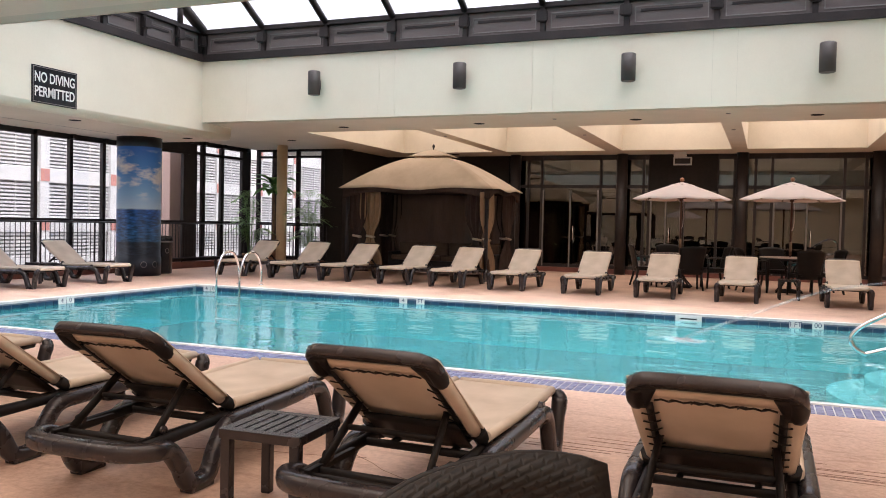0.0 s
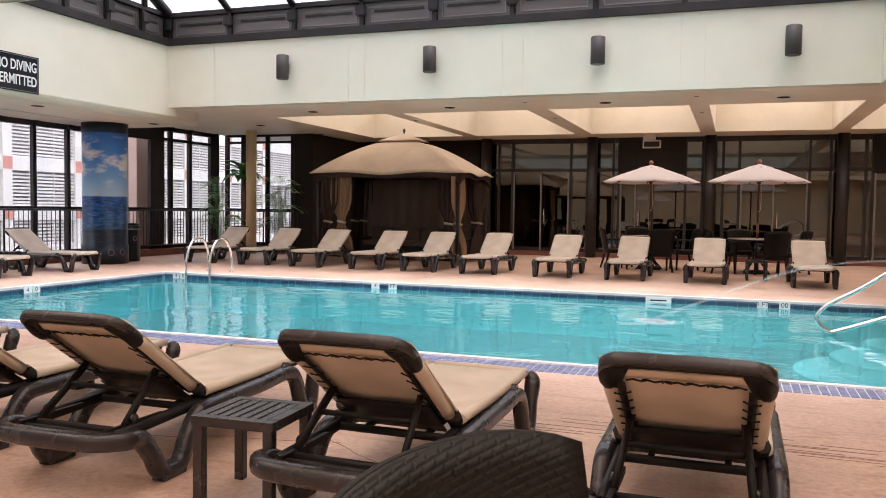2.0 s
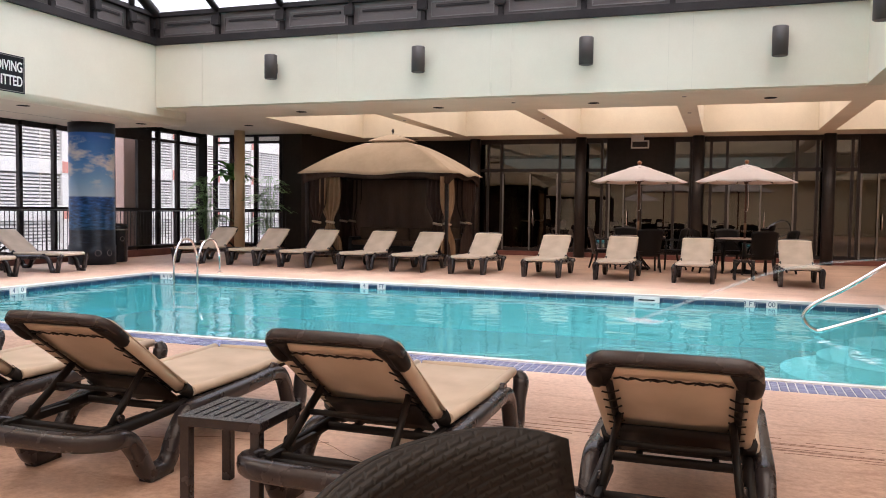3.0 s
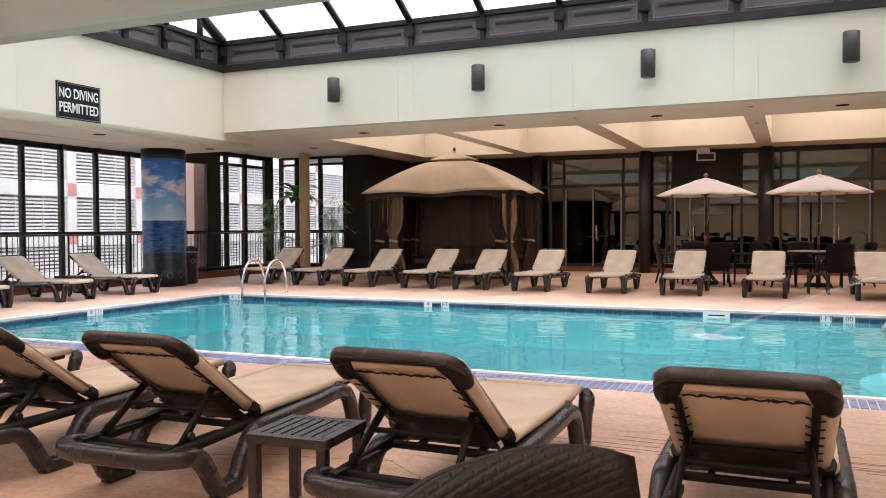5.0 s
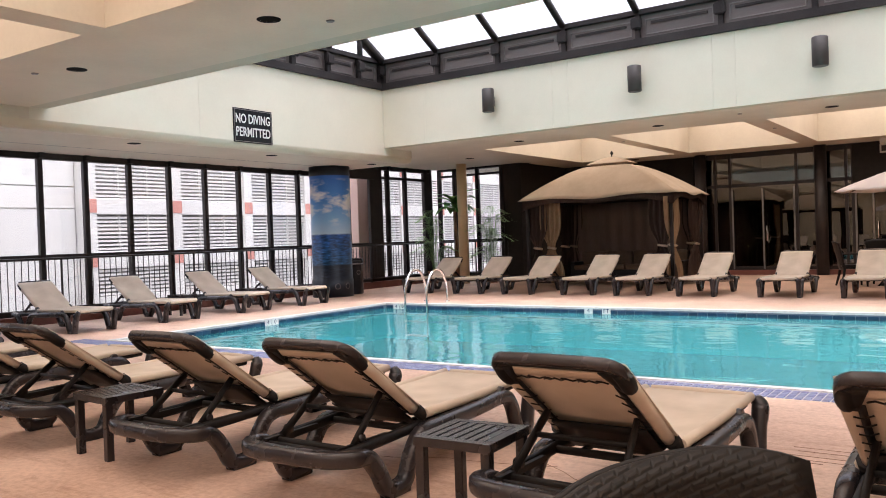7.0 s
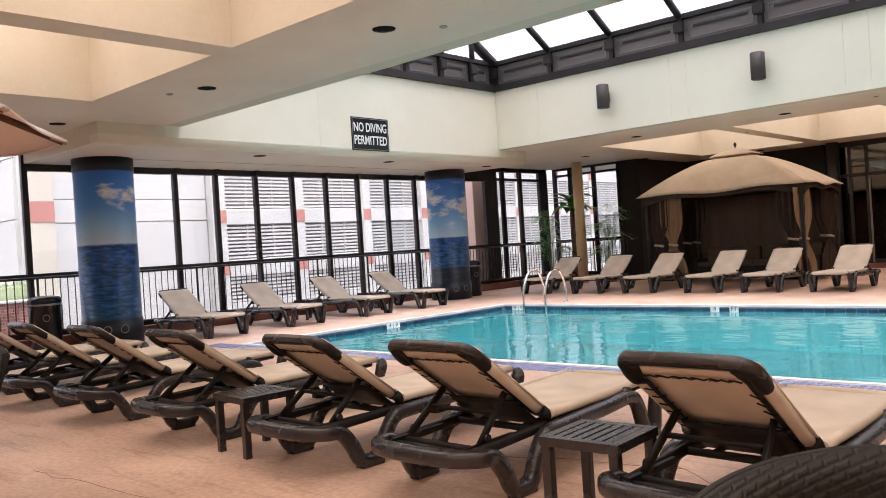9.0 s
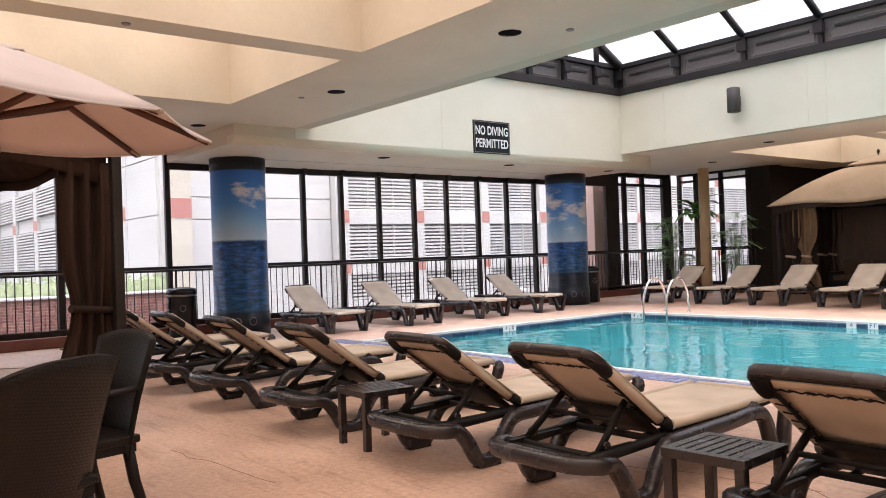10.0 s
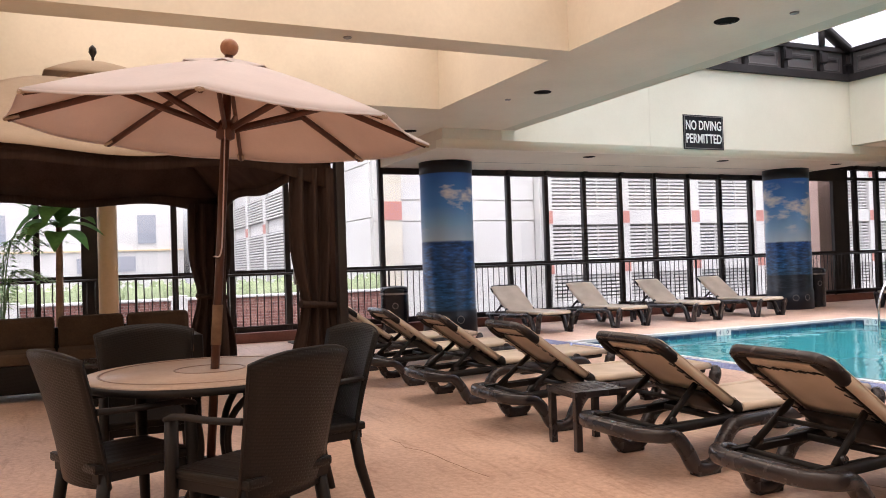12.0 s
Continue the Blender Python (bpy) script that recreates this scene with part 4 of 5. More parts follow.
# its long side wall, panelled near the corner and louvred beyond
for k in range(4):
    x1 = GX - 0.45 - 2.75 * k
    for z0, z1 in ((-0.7, 1.0), (1.03, 2.74), (2.77, 4.5), (4.53, 6.7)):
        part("side_panel", B(x1 - 2.71, x1, SY + 0.03, SY + 0.1, z0, z1, 0.01), M["concrete_white"], block)
part("red_square", B(-27.7, -27.35, SY + 0.015, SY + 0.03, 2.75, 3.2), M["red_paint"], block)
side_slat = mesh_of("louvre_slat", B(-3.95, -0.35, -0.06, 0.1, 0.0, 0.07), M["concrete_white"])
for bay in range(7):
    x = -35.2 - 4.3 * bay
    part("side_pier", B(x - 0.3, x + 0.3, SY - 0.05, SY + 0.1, -0.7, 6.7, 0.02), M["concrete_white"], block)
    part("red_square", B(x - 0.28, x + 0.28, SY - 0.065, SY - 0.05, 2.95, 3.4), M["red_paint"], block)
    for z0, n in ((1.1, 14), (3.6, 9), (5.5, 8)):
        # grey sheet added for the dim space seen between slats
        part("louvre_gap_shade", B(x - 4.0, x - 0.3, SY + 0.05, SY + 0.095, z0 - 0.05, z0 + 0.133 * n), M["garage_dark"], block)
        for i in range(n):
            o = new("louvre_slat", side_slat)
            o.location, o.parent = (x, SY, z0 + 0.133 * i), block
# louvre strip at the corner
for z0, n in ((1.2, 9), (3.5, 8)):
    part("louvre_gap_shade", B(-29.6, -28.0, SY - 0.02, SY + 0.028, z0 - 0.05, z0 + 0.133 * n), M["garage_dark"], block)
    for i in range(n):
        part("louvre_slat", B(-29.6, -28.0, SY - 0.1, SY - 0.022, z0 + 0.133 * i, z0 + 0.133 * i + 0.07), M["concrete_white"], block)
# plain building far beyond the street
far = thing("far_building", "pale building far beyond the street with grey windows", "building")
part("wall", B(-72.0, -69.0, -60.0, 8.4, -0.7, 11.0), M["concrete_white"], far)
for y0, y1, z0, z1 in ((4.9, 6.3, 3.6, 5.9), (3.4, 4.7, 1.4, 2.6), (0.4, 1.2, 1.3, 2.5), (-6.0, -4.4, 3.6, 5.9)):
    part("window", B(-69.0, -68.95, y0, y1, z0, z1), M["far_glass"], far)
for z in (3.0, 7.4):
    part("ledge", B(-69.0, -68.9, -60.0, 8.4, z, z + 0.12), M["cream"], far)
# low brick wall with hedge
low = thing("brick_wall", "low red brick wall with pale piers", "wall")
part("core", B(-21.9, -21.6, -14.0, 8.2, -0.7, 0.5), M["concrete_white"], low)
bk = mesh_of("brick", B(0, 0.05, 0.0, 0.225, 0.0, 0.068), M["brick"])
rows_done = 0
vs, fs = [], []
for r in range(15):
    for i in range(92):
        y, z = -13.9 + 0.24 * i + (0.12 if r % 2 else 0), -0.62 + 0.08 * r * 0.93
        if rows_done < 290 and y > 1.5 and z > 0.0:
            o = new("brick", bk)
            o.location, o.parent, rows_done = (-21.6, y, z), low, rows_done + 1
        else:
            k = len(vs)
            vs += [(-21.6 + dx, y + dy, z + dz) for dx in (0, 0.05) for dy in (0, 0.225) for dz in (0, 0.066)]
            fs += [(k + 4, k + 6, k + 7, k + 5), (k, k + 4, k + 5, k + 1), (k + 2, k + 3, k + 7, k + 6), (k + 1, k + 5, k + 7, k + 3)]
me = bpy.data.meshes.new("far_bricks")
me.from_pydata(vs, [], fs)
me.materials.append(M["brick"])
o = tagged(new("far_bricks", me), "red bricks in courses", kind="stuff")
o.parent = low
for y in (-9, -5.2, -1.4, 2.4, 6.2):
    part("pier", B(-21.95, -21.45, y - 0.2, y + 0.2, -0.7, 0.62, 0.01), M["concrete_white"], low)
part("cap", B(-22.0, -21.5, -14.0, 8.2, 0.5, 0.56, 0.01), M["concrete_white"], low)
bm = bmesh.new()
random.seed(9)
for i in range(2600):
    x, y, z = random.uniform(-22.6, -22.0), random.uniform(-14, 8.2), random.uniform(0.35, 0.98)
    a, t = random.uniform(0, 6.3), random.uniform(0.06, 0.12)
    c, s = math.cos(a) * t, math.sin(a) * t
    bm.faces.new([bm.verts.new(q) for q in ((x - c, y - s, z), (x, y, z - t * 0.5), (x + c, y + s, z), (x, y, z + t * 0.7))])
box(bm, -22.55, -22.1, -14, 8.2, -0.7, 0.85)
tagged(new("hedge", mesh_of("hedge", bm, M["grass"], False)), "clipped pale green hedge behind the brick wall", "hedge", kind="stuff")

# ---- sun loungers ----
def lounger():
    t = thing("sun_lounger", "tan sling sun lounger with brown resin frame, back raised", "sun lounger", "sun loungers round the pool")
    W = 0.33
    side = [(1.84, 0.30), (1.80, 0.16), (1.77, 0.045), (1.66, 0.045), (1.58, 0.22), (1.48, 0.285), (1.2, 0.275), (0.8, 0.265), (0.62, 0.25), (0.53, 0.16), (0.46, 0.045), (0.33, 0.045), (0.26, 0.15), (0.18, 0.235), (0.08, 0.25)]
    left = [Vector((-W, y, z)) for y, z in side]
    right = [Vector((W, y, z)) for y, z in side][::-1]
    arc = [Vector((W - 0.10, 0.0, 0.255)), Vector((0, -0.015, 0.255)), Vector((-W + 0.10, 0.0, 0.255))]
    path = smooth_line(left + arc[::-1] + right, 5)
    part("frame", T(path, 0.041, 12, 1.0, blunt=0.7), M["resin"], t, "brown moulded tube frame with dipped legs")
    for sx in (-1, 1):
        for y in (0.395, 1.715):
            part("foot", B(sx * W - 0.036, sx * W + 0.036, y - 0.085, y + 0.085, 0.0, 0.035, 0.01), M["resin"], t)
        part("side_rail", T(smooth_line([(sx * 0.265, 0.1, 0.255), (sx * 0.27, 0.7, 0.275), (sx * 0.27, 1.3, 0.295), (sx * 0.265, 1.78, 0.315)], 4), 0.022, 8, 1.3), M["resin_dark"], t)
        part("corner_cap", T(smooth_line([(sx * 0.30, 1.86, 0.33), (sx * 0.335, 1.845, 0.28), (sx * 0.335, 1.80, 0.17), (sx * 0.33, 1.775, 0.06)], 4), [0.03, 0.036, 0.04, 0.042, 0.042, 0.04, 0.038, 0.036, 0.035, 0.034, 0.033, 0.033, 0.032], 8), M["resin"], t)
        part("hinge_knob", T([(sx * 0.30, 1.46, 0.315), (sx * 0.345, 1.46, 0.315)], 0.035, 12), M["resin"], t)
    for y, z in ((0.10, 0.255), (0.17, 0.26), (0.62, 0.27), (1.15, 0.28), (1.5, 0.295)):
        part("cross_bar", T([(-0.27, y, z), (0.27, y, z)], 0.016, 8, 1.2), M["resin_dark"], t)
    for sx in (-0.15, 0.15):
        part("tie_bar", T([(sx, 0.62, 0.262), (sx, 1.5, 0.285)], 0.014, 6), M["resin_dark"], t)
    for sx in (-1, 1):
        part("ratchet_rail", B(sx * 0.235 - 0.012, sx * 0.235 + 0.012, 0.08, 0.46, 0.255, 0.285, 0.004), M["resin_dark"], t)
    # seat sling with rolled foot edge
    def seat(u, v):
        y = 0.74 + 1.10 * v
        x = (u - 0.5) * 0.60
        z = 0.345 - 0.018 * (1 - (2 * u - 1) ** 2) * math.sin(math.pi * v) + 0.012 * v
        if v > 0.93:
            z -= 0.02 * ((v - 0.93) / 0.07) ** 2
        return (x, y, z)
    part("seat_sling", sheet(bmesh.new(), seat, 14, 18, 0.006), M["sling"], t, "taut tan fabric seat")
    for sx in (-1, 1):
        part("seat_sleeve", T(smooth_line([(sx * 0.29, 0.72, 0.333), (sx * 0.295, 1.2, 0.335), (sx * 0.292, 1.8, 0.345)], 4), 0.026, 10), M["sling"], t)
    part("foot_roll", T(smooth_line([(-0.27, 1.835, 0.335), (0, 1.86, 0.335), (0.27, 1.835, 0.335)], 4), 0.026, 10), M["sling"], t)
    # raised back, built in its own plane: s along the slope, o outwards from its rear side
    hy, hz, ty, tz = 0.77, 0.29, 0.125, 0.755
    d = Vector((0, ty - hy, tz - hz))
    Lb = d.length
    d.normalize()
    nrm = Vector((0, d.z, -d.y))                      # towards the sitter
    def P(x, s, o=0.0):
        return Vector((x, hy, hz)) + d * (s * Lb) + nrm * o
    def backpanel(u, v):
        return P((u - 0.5) * 0.56, 0.06 + 0.88 * v, 0.014 - 0.02 * math.sin(math.pi * u) * math.sin(math.pi * v))
    loop = smooth_line([P(-0.25, 0.0), P(-0.258, 0.3), P(-0.266, 0.7), P(-0.27, 0.86), P(-0.25, 0.965), P(-0.18, 0.992), P(0, 0.995), P(0.18, 0.992), P(0.25, 0.965), P(0.27, 0.86), P(0.266, 0.7), P(0.258, 0.3), P(0.25, 0.0)], 6)
    bk = part("backrest", T(loop, 0.024, 10), M["resin_dark"], t)
    part("back_sling", sheet(bmesh.new(), backpanel, 12, 12, 0.006), M["sling"], bk, "tan fabric back laced to its frame")
    part("front_sling", sheet(bmesh.new(), lambda u, v: P((u - 0.5) * 0.585, 0.02 + 0.95 * v, 0.036 - 0.012 * math.sin(math.pi * u) * math.sin(math.pi * v) - 0.014 * abs(2 * u - 1) ** 8), 14, 14, 0.006), M["sling"], bk, "taut tan fabric back")
    cap = smooth_line([P(-0.274, 0.88), P(-0.269, 0.95), P(-0.24, 0.998), P(-0.19, 1.012), P(0, 1.016), P(0.19, 1.012), P(0.24, 0.998), P(0.269, 0.95), P(0.274, 0.88)], 6)
    part("head_bar", T(cap, 0.0235, 12, 1.0, blunt=0.55), M["resin"], bk, "rounded brown head bar")
    for sx in (-1, 1):
        part("corner_gusset", sheet(bmesh.new(), lambda u, v: P(sx * (0.262 - 0.075 * u * (1 - 0.6 * v)), 0.97 - 0.2 * v, -0.012), 4, 5, 0.012), M["resin_dark"], bk)
        part("corner_clamp", T(smooth_line([P(sx * 0.262, 0.77, -0.006), P(sx * 0.268, 0.86, -0.008), P(sx * 0.258, 0.955, -0.004)], 4), [0.022, 0.032, 0.033, 0.033, 0.033, 0.032, 0.031, 0.03, 0.026], 10), M["resin_dark"], bk)
        part("back_sleeve", T(smooth_line([P(sx * 0.254, 0.16), P(sx * 0.262, 0.5), P(sx * 0.268, 0.80)], 4), 0.029, 10, 0.95), M["sling"], bk)
        # thin black strip painting the shade of the open gap beside the sling
        part("side_gap", sheet(bmesh.new(), lambda u, v: P(sx * (0.208 + 0.028 * u), 0.10 + 0.72 * v, -0.016), 2, 6, 0.003), M["resin_dark"], bk)
        bm = bmesh.new()
        for k in range(7):
            s = 0.18 + 0.09 * k
            tube(bm, [P(sx * 0.19, s + 0.015, -0.022), P(sx * 0.225, s - 0.01, -0.028), P(sx * 0.25, s + 0.02, -0.034)], 0.0035, 5)
        tagged(part("lacing", bm, M["resin_dark"], bk), kind="stuff")
        part("strut", T([P(sx * 0.205, 0.46, -0.03), (sx * 0.235, 0.20, 0.275)], 0.015, 8, 1.4), M["resin_dark"], bk)
        part("hinge_plate", T([P(sx * 0.27, -0.05), P(sx * 0.27, 0.16)], 0.034, 8), M["resin_dark"], bk)
        part("strut_knob", T([(sx * 0.22, 0.25, 0.30), (sx * 0.255, 0.25, 0.30)], 0.022, 10), M["resin"], bk)
    part("back_fold", sheet(bmesh.new(), lambda u, v: P((u - 0.5) * 0.5, 0.875 + 0.08 * v, -0.012), 6, 3, 0.004), M["sling"], bk)
    bm = bmesh.new()
    tube(bm, [P(-0.2 + 0.4 * k / 16, 0.865 + (0.012 if k % 2 else -0.006), -0.022) for k in range(17)], 0.004, 5)
    for k in range(5):
        x = -0.15 + 0.075 * k
        tube(bm, smooth_line([P(x, 0.86, -0.024), P(x + 0.012, 0.895, -0.028), P(x + 0.035, 0.875, -0.024)], 3), 0.0035, 5)
    tagged(part("top_lacing", bm, M["resin_dark"], bk), kind="stuff")
    part("lumbar_panel", sheet(bmesh.new(), lambda u, v: P((u - 0.5) * 0.44, 0.02 + 0.34 * v, -0.03), 4, 4, 0.012), M["resin_dark"], bk)
    part("spread_bar", T([(-0.215, 0.36, 0.40), (0.215, 0.36, 0.40)], 0.013, 8), M["resin_dark"], t)
    return t


first = lounger()
first.matrix_basis = pose(-0.15, 2.72, 0, 0, 0, 0)
random.seed(2)
for x, y, a in ((-1.43, 2.70, -1.0), (-2.78, 2.72, 1.0), (-3.87, 2.70, 0.5), (-5.3, 2.68, -0.5), (-6.65, 2.68, 0.5), (-7.95, 2.66, 0.0), (-9.3, 2.66, 1.0)):
    copy_thing(first, pose(x, y, 0, 0, 0, a))
FAR = ((-11.19, 0, 182), (-9.8, 0, 181), (-8.54, 0, 180), (-7.13, 0, 180), (-5.97, 0, 181), (-4.71, 0, 180), (-3.23, 0, 180), (-1.87, 0, 180), (-0.46, 0, 179), (1.32, 0, 180))
for x, y, a in FAR:
    # x is the middle of the foot end's legs; the head lies behind it
    ca, sa = math.cos(radians(a)), math.sin(radians(a))
    copy_thing(first, pose(x + 1.72 * sa, 15.2 - 1.72 * ca, 0, 0, 0, a))
for k, y in enumerate((7.2, 8.85, 10.48, 12.1)):
    copy_thing(first, pose(-13.33, y, 0, 0, 0, -90 + (1, 0, 2, 1)[k]))

# ---- slatted side tables ----
def side_table():
    t = thing("side_table", "small dark brown slatted resin side table", "side table", "slatted side tables")
    for sx in (-1, 1):
        for sy in (-1, 1):
            part("leg", B(sx * 0.165 - 0.022, sx * 0.165 + 0.022, sy * 0.165 - 0.022, sy * 0.165 + 0.022, 0, 0.345, 0.005), M["resin"], t)
    bm = bmesh.new()
    for sx in (-1, 1):
        box(bm, sx * 0.17 - 0.022, sx * 0.17 + 0.022, -0.192, 0.192, 0.34, 0.38)
    for sy in (-1, 1):
        box(bm, -0.148, 0.148, sy * 0.17 - 0.022, sy * 0.17 + 0.022, 0.34, 0.38)
    part("rim", bm, M["resin"], t)
    for k in range(6):
        x = -0.1225 + 0.049 * k
        part("slat", B(x - 0.019, x + 0.019, -0.148, 0.148, 0.355, 0.379, 0.003), M["resin"], t)
    return t


st = side_table()
st.matrix_basis = pose(-1.96, 3.06, 0, 0, 0, 3)
for x, y, a in ((-4.51, 2.98, -4), (-12.6, 9.68, 0), (0.42, 16.5, 2), (-12.6, 11.3, 0)):
    copy_thing(st, pose(x, y, 0, 0, 0, a))

# ---- woven dining chairs ----
def dining_chair():
    t = thing("dining_chair", "dark brown woven resin armchair", "chair", "woven chairs round the tables")
    def back(u, v):
        w = 0.235 + 0.043 * v * v
        x = (2 * u - 1) * w
        zt = 0.915 - 0.041 * abs(2 * u - 1) ** 2.7
        z = 0.33 + (zt - 0.33) * v
        y = -0.22 - 0.087 * v - 0.04 * v * v + 0.057 * (2 * u - 1) ** 2
        return (x, y, z)
    bk = part("backrest", sheet(bmesh.new(), back, 14, 12, 0.022), M["weave"], t, "curved woven back")
    edge = [back(0, v / 8) for v in range(9)] + [back(u / 14, 1) for u in range(1, 15)] + [back(1, 1 - v / 8) for v in range(1, 9)]
    part("back_edge", T([Vector(q) + Vector((0, 0.006, 0)) for q in edge], 0.007, 6), M["resin_dark"], bk)
    part("seat", B(-0.235, 0.235, -0.22, 0.23, 0.40, 0.44, 0.012), M["weave"], t)
    part("apron", B(-0.225, 0.225, -0.2, 0.21, 0.36, 0.40), M["resin_dark"], t)
    for sx in (-1, 1):
        part("front_leg", T([(sx * 0.235, 0.215, 0.64), (sx * 0.235, 0.22, 0.4), (sx * 0.245, 0.235, 0.0)], [0.024, 0.026, 0.019], 8, blunt=0.6), M["resin_dark"], t)
        part("rear_leg", T([(sx * 0.205, -0.16, 0.42), (sx * 0.216, -0.19, 0.22), (sx * 0.232, -0.25, 0.0)], [0.026, 0.025, 0.02], 8, blunt=0.6), M["resin_dark"], t)
        part("armrest", T(smooth_line([(sx * 0.236, -0.205, 0.66), (sx * 0.252, -0.05, 0.655), (sx * 0.25, 0.15, 0.655), (sx * 0.237, 0.235, 0.635)], 4), 0.024, 8, 0.6), M["resin_dark"], t)
    return t


ch = dining_chair()
ch.matrix_basis = pose(-0.104, 1.011, 0, 0, 0, -114.5)


def facing(x, y, tx, ty):
    """A pose whose front looks from (x, y) to (tx, ty)."""
    return pose(x, y, 0, 0, 0, math.degrees(math.atan2(-(tx - x), ty - y)))


TX, TY = -4.2, 0.52
for x, y, a in ((-3.95, 0.08, 22), (-4.86, 0.28, -92), (-3.38, 0.56, 122), (-4.12, 0.98, 190)):
    copy_thing(ch, pose(x, y, 0, 0, 0, a))

# ---- round tables and market umbrellas ----
def round_table():
    t = thing("round_table", "round table with pale brown top and dark rim", "table", "round umbrella tables")
    part("tabletop", lathe(bmesh.new(), [(0.30, 0.712), (0.588, 0.712), (0.596, 0.722), (0.59, 0.736), (0.0001, 0.738)], 48), M["tabletop"], t)
    part("rim", lathe(bmesh.new(), [(0.56, 0.685), (0.60, 0.69), (0.606, 0.705), (0.602, 0.722), (0.592, 0.724)], 48, cap=False), M["resin_dark"], t)
    for r in (0.17, 0.52):
        part("inlay_ring", lathe(bmesh.new(), [(r - 0.006, 0.7375), (r - 0.006, 0.7405), (r + 0.006, 0.7405), (r + 0.006, 0.7375)], 40, cap=False), M["inlay"], t)
    for k in range(4):
        a = math.pi / 4 + k * math.pi / 2
        c, s = math.cos(a), math.sin(a)
        part("leg", T(smooth_line([(0.34 * c, 0.34 * s, 0.70), (0.12 * c, 0.12 * s, 0.5), (0.12 * c, 0.12 * s, 0.25), (0.36 * c, 0.36 * s, 0.0)], 5), 0.018, 8), M["resin_dark"], t)
    return t


def umbrella(R=1.04):
    u = thing("market_umbrella", "open pale canvas market umbrella on a wooden pole", "umbrella", "market umbrellas")
    part("base", lathe(bmesh.new(), [(0.26, 0.0), (0.26, 0.05), (0.05, 0.08), (0.04, 0.3)], 24), M["resin_dark"], u)
    part("pole", T([(0, 0, 0.05), (0, 0, 2.33)], 0.022, 12), M["wood"], u)
    part("pole_sleeve", T([(0, 0, 0.86), (0, 0, 1.06)], 0.026, 12), M["trunk"], u)
    part("finial", lathe(bmesh.new(), [(0.0005, 2.315)] + [(0.046 * math.sin(q), 2.36 - 0.046 * math.cos(q)) for q in [0.3 * k for k in range(1, 10)]] + [(0.0005, 2.407)], 16), M["ball"], u)
    ze, zt = 1.94, 2.295
    def canopy(r0, r1, z0, z1, sag, puff=0.012):
        def fn(a, v):
            q = a * 8
            k, f = int(q) % 8, q - int(q)
            p0, p1 = k * math.pi / 4, (k + 1) * math.pi / 4
            r = r0 + (r1 - r0) * v
            x = (1 - f) * math.cos(p0) + f * math.cos(p1)
            y = (1 - f) * math.sin(p0) + f * math.sin(p1)
            z = z0 + (z1 - z0) * v + puff * math.sin(math.pi * v) - sag * math.sin(math.pi * f) * v * v
            return (r * x, r * y, z)
        return fn
    cn = part("canopy", sheet(bmesh.new(), canopy(0.20, R, zt - 0.045, ze, 0.022), 64, 8, 0.004), M["canvas_pale"], u)
    def skirt(a, v):
        x, y, z = canopy(0.20, R, zt - 0.045, ze, 0.022)(a, 1)
        return (x * (1 + 0.004 * v), y * (1 + 0.004 * v), z - 0.012 * v)
    part("hem", sheet(bmesh.new(), skirt, 64, 1, 0.003), M["canvas_pale"], cn)
    part("vent_cap", sheet(bmesh.new(), canopy(0.015, 0.27, zt + 0.012, zt - 0.055, 0.018, 0.0), 64, 4, 0.004), M["canvas_pale"], cn)
    part("hub", lathe(bmesh.new(), [(0.028, 1.89), (0.046, 1.90), (0.046, 1.97), (0.028, 1.99)], 16), M["wood"], u)
    part("crown", lathe(bmesh.new(), [(0.03, 2.20), (0.05, 2.21), (0.05, 2.25), (0.02, 2.27)], 16), M["wood"], u)
    for k in range(8):
        a = k * math.pi / 4
        c, s = math.cos(a), math.sin(a)
        rb = part("rib", T([(0.05 * c, 0.05 * s, 2.235), (0.5 * R * c, 0.5 * R * s, 2.105), (0.985 * R * c, 0.985 * R * s, ze - 0.012)], 0.012, 6, 1.5), M["wood"], u)
        part("strut", T([(0.05 * c, 0.05 * s, 1.95), (0.5 * R * c, 0.5 * R * s, 2.10)], 0.012, 6, 1.5), M["wood"], rb)
        part("rib_pocket", T([(0.93 * R * c, 0.93 * R * s, ze + 0.004), (1.0 * R * c, 1.0 * R * s, ze - 0.015)], 0.02, 8, 0.5), M["canvas"], rb)
    part("cord", T(smooth_line([(0.03, -0.03, 1.95), (0.045, -0.03, 1.5), (0.03, -0.02, 1.32), (-0.01, -0.03, 1.3)], 5), 0.004, 5), M["canvas_pale"], u)
    return u


tb, um = round_table(), umbrella()
tb.matrix_basis, um.matrix_basis = pose(TX, TY, 0), pose(TX, TY - 0.03, 0, -3.9, 1.2, 0) @ pose(0, 0, 0, 0, 0, 30)
for x, y in ((-1.76, 18.5), (0.47, 18.4)):
    copy_thing(tb, pose(x, y, 0))
    copy_thing(um, pose(x, y, 0, 0, 0, 10))
    for a in (20, 110, 200, 290):
        px, py = x + 0.78 * math.cos(radians(a)), y + 0.78 * math.sin(radians(a))
        copy_thing(ch, facing(px, py, x, y))

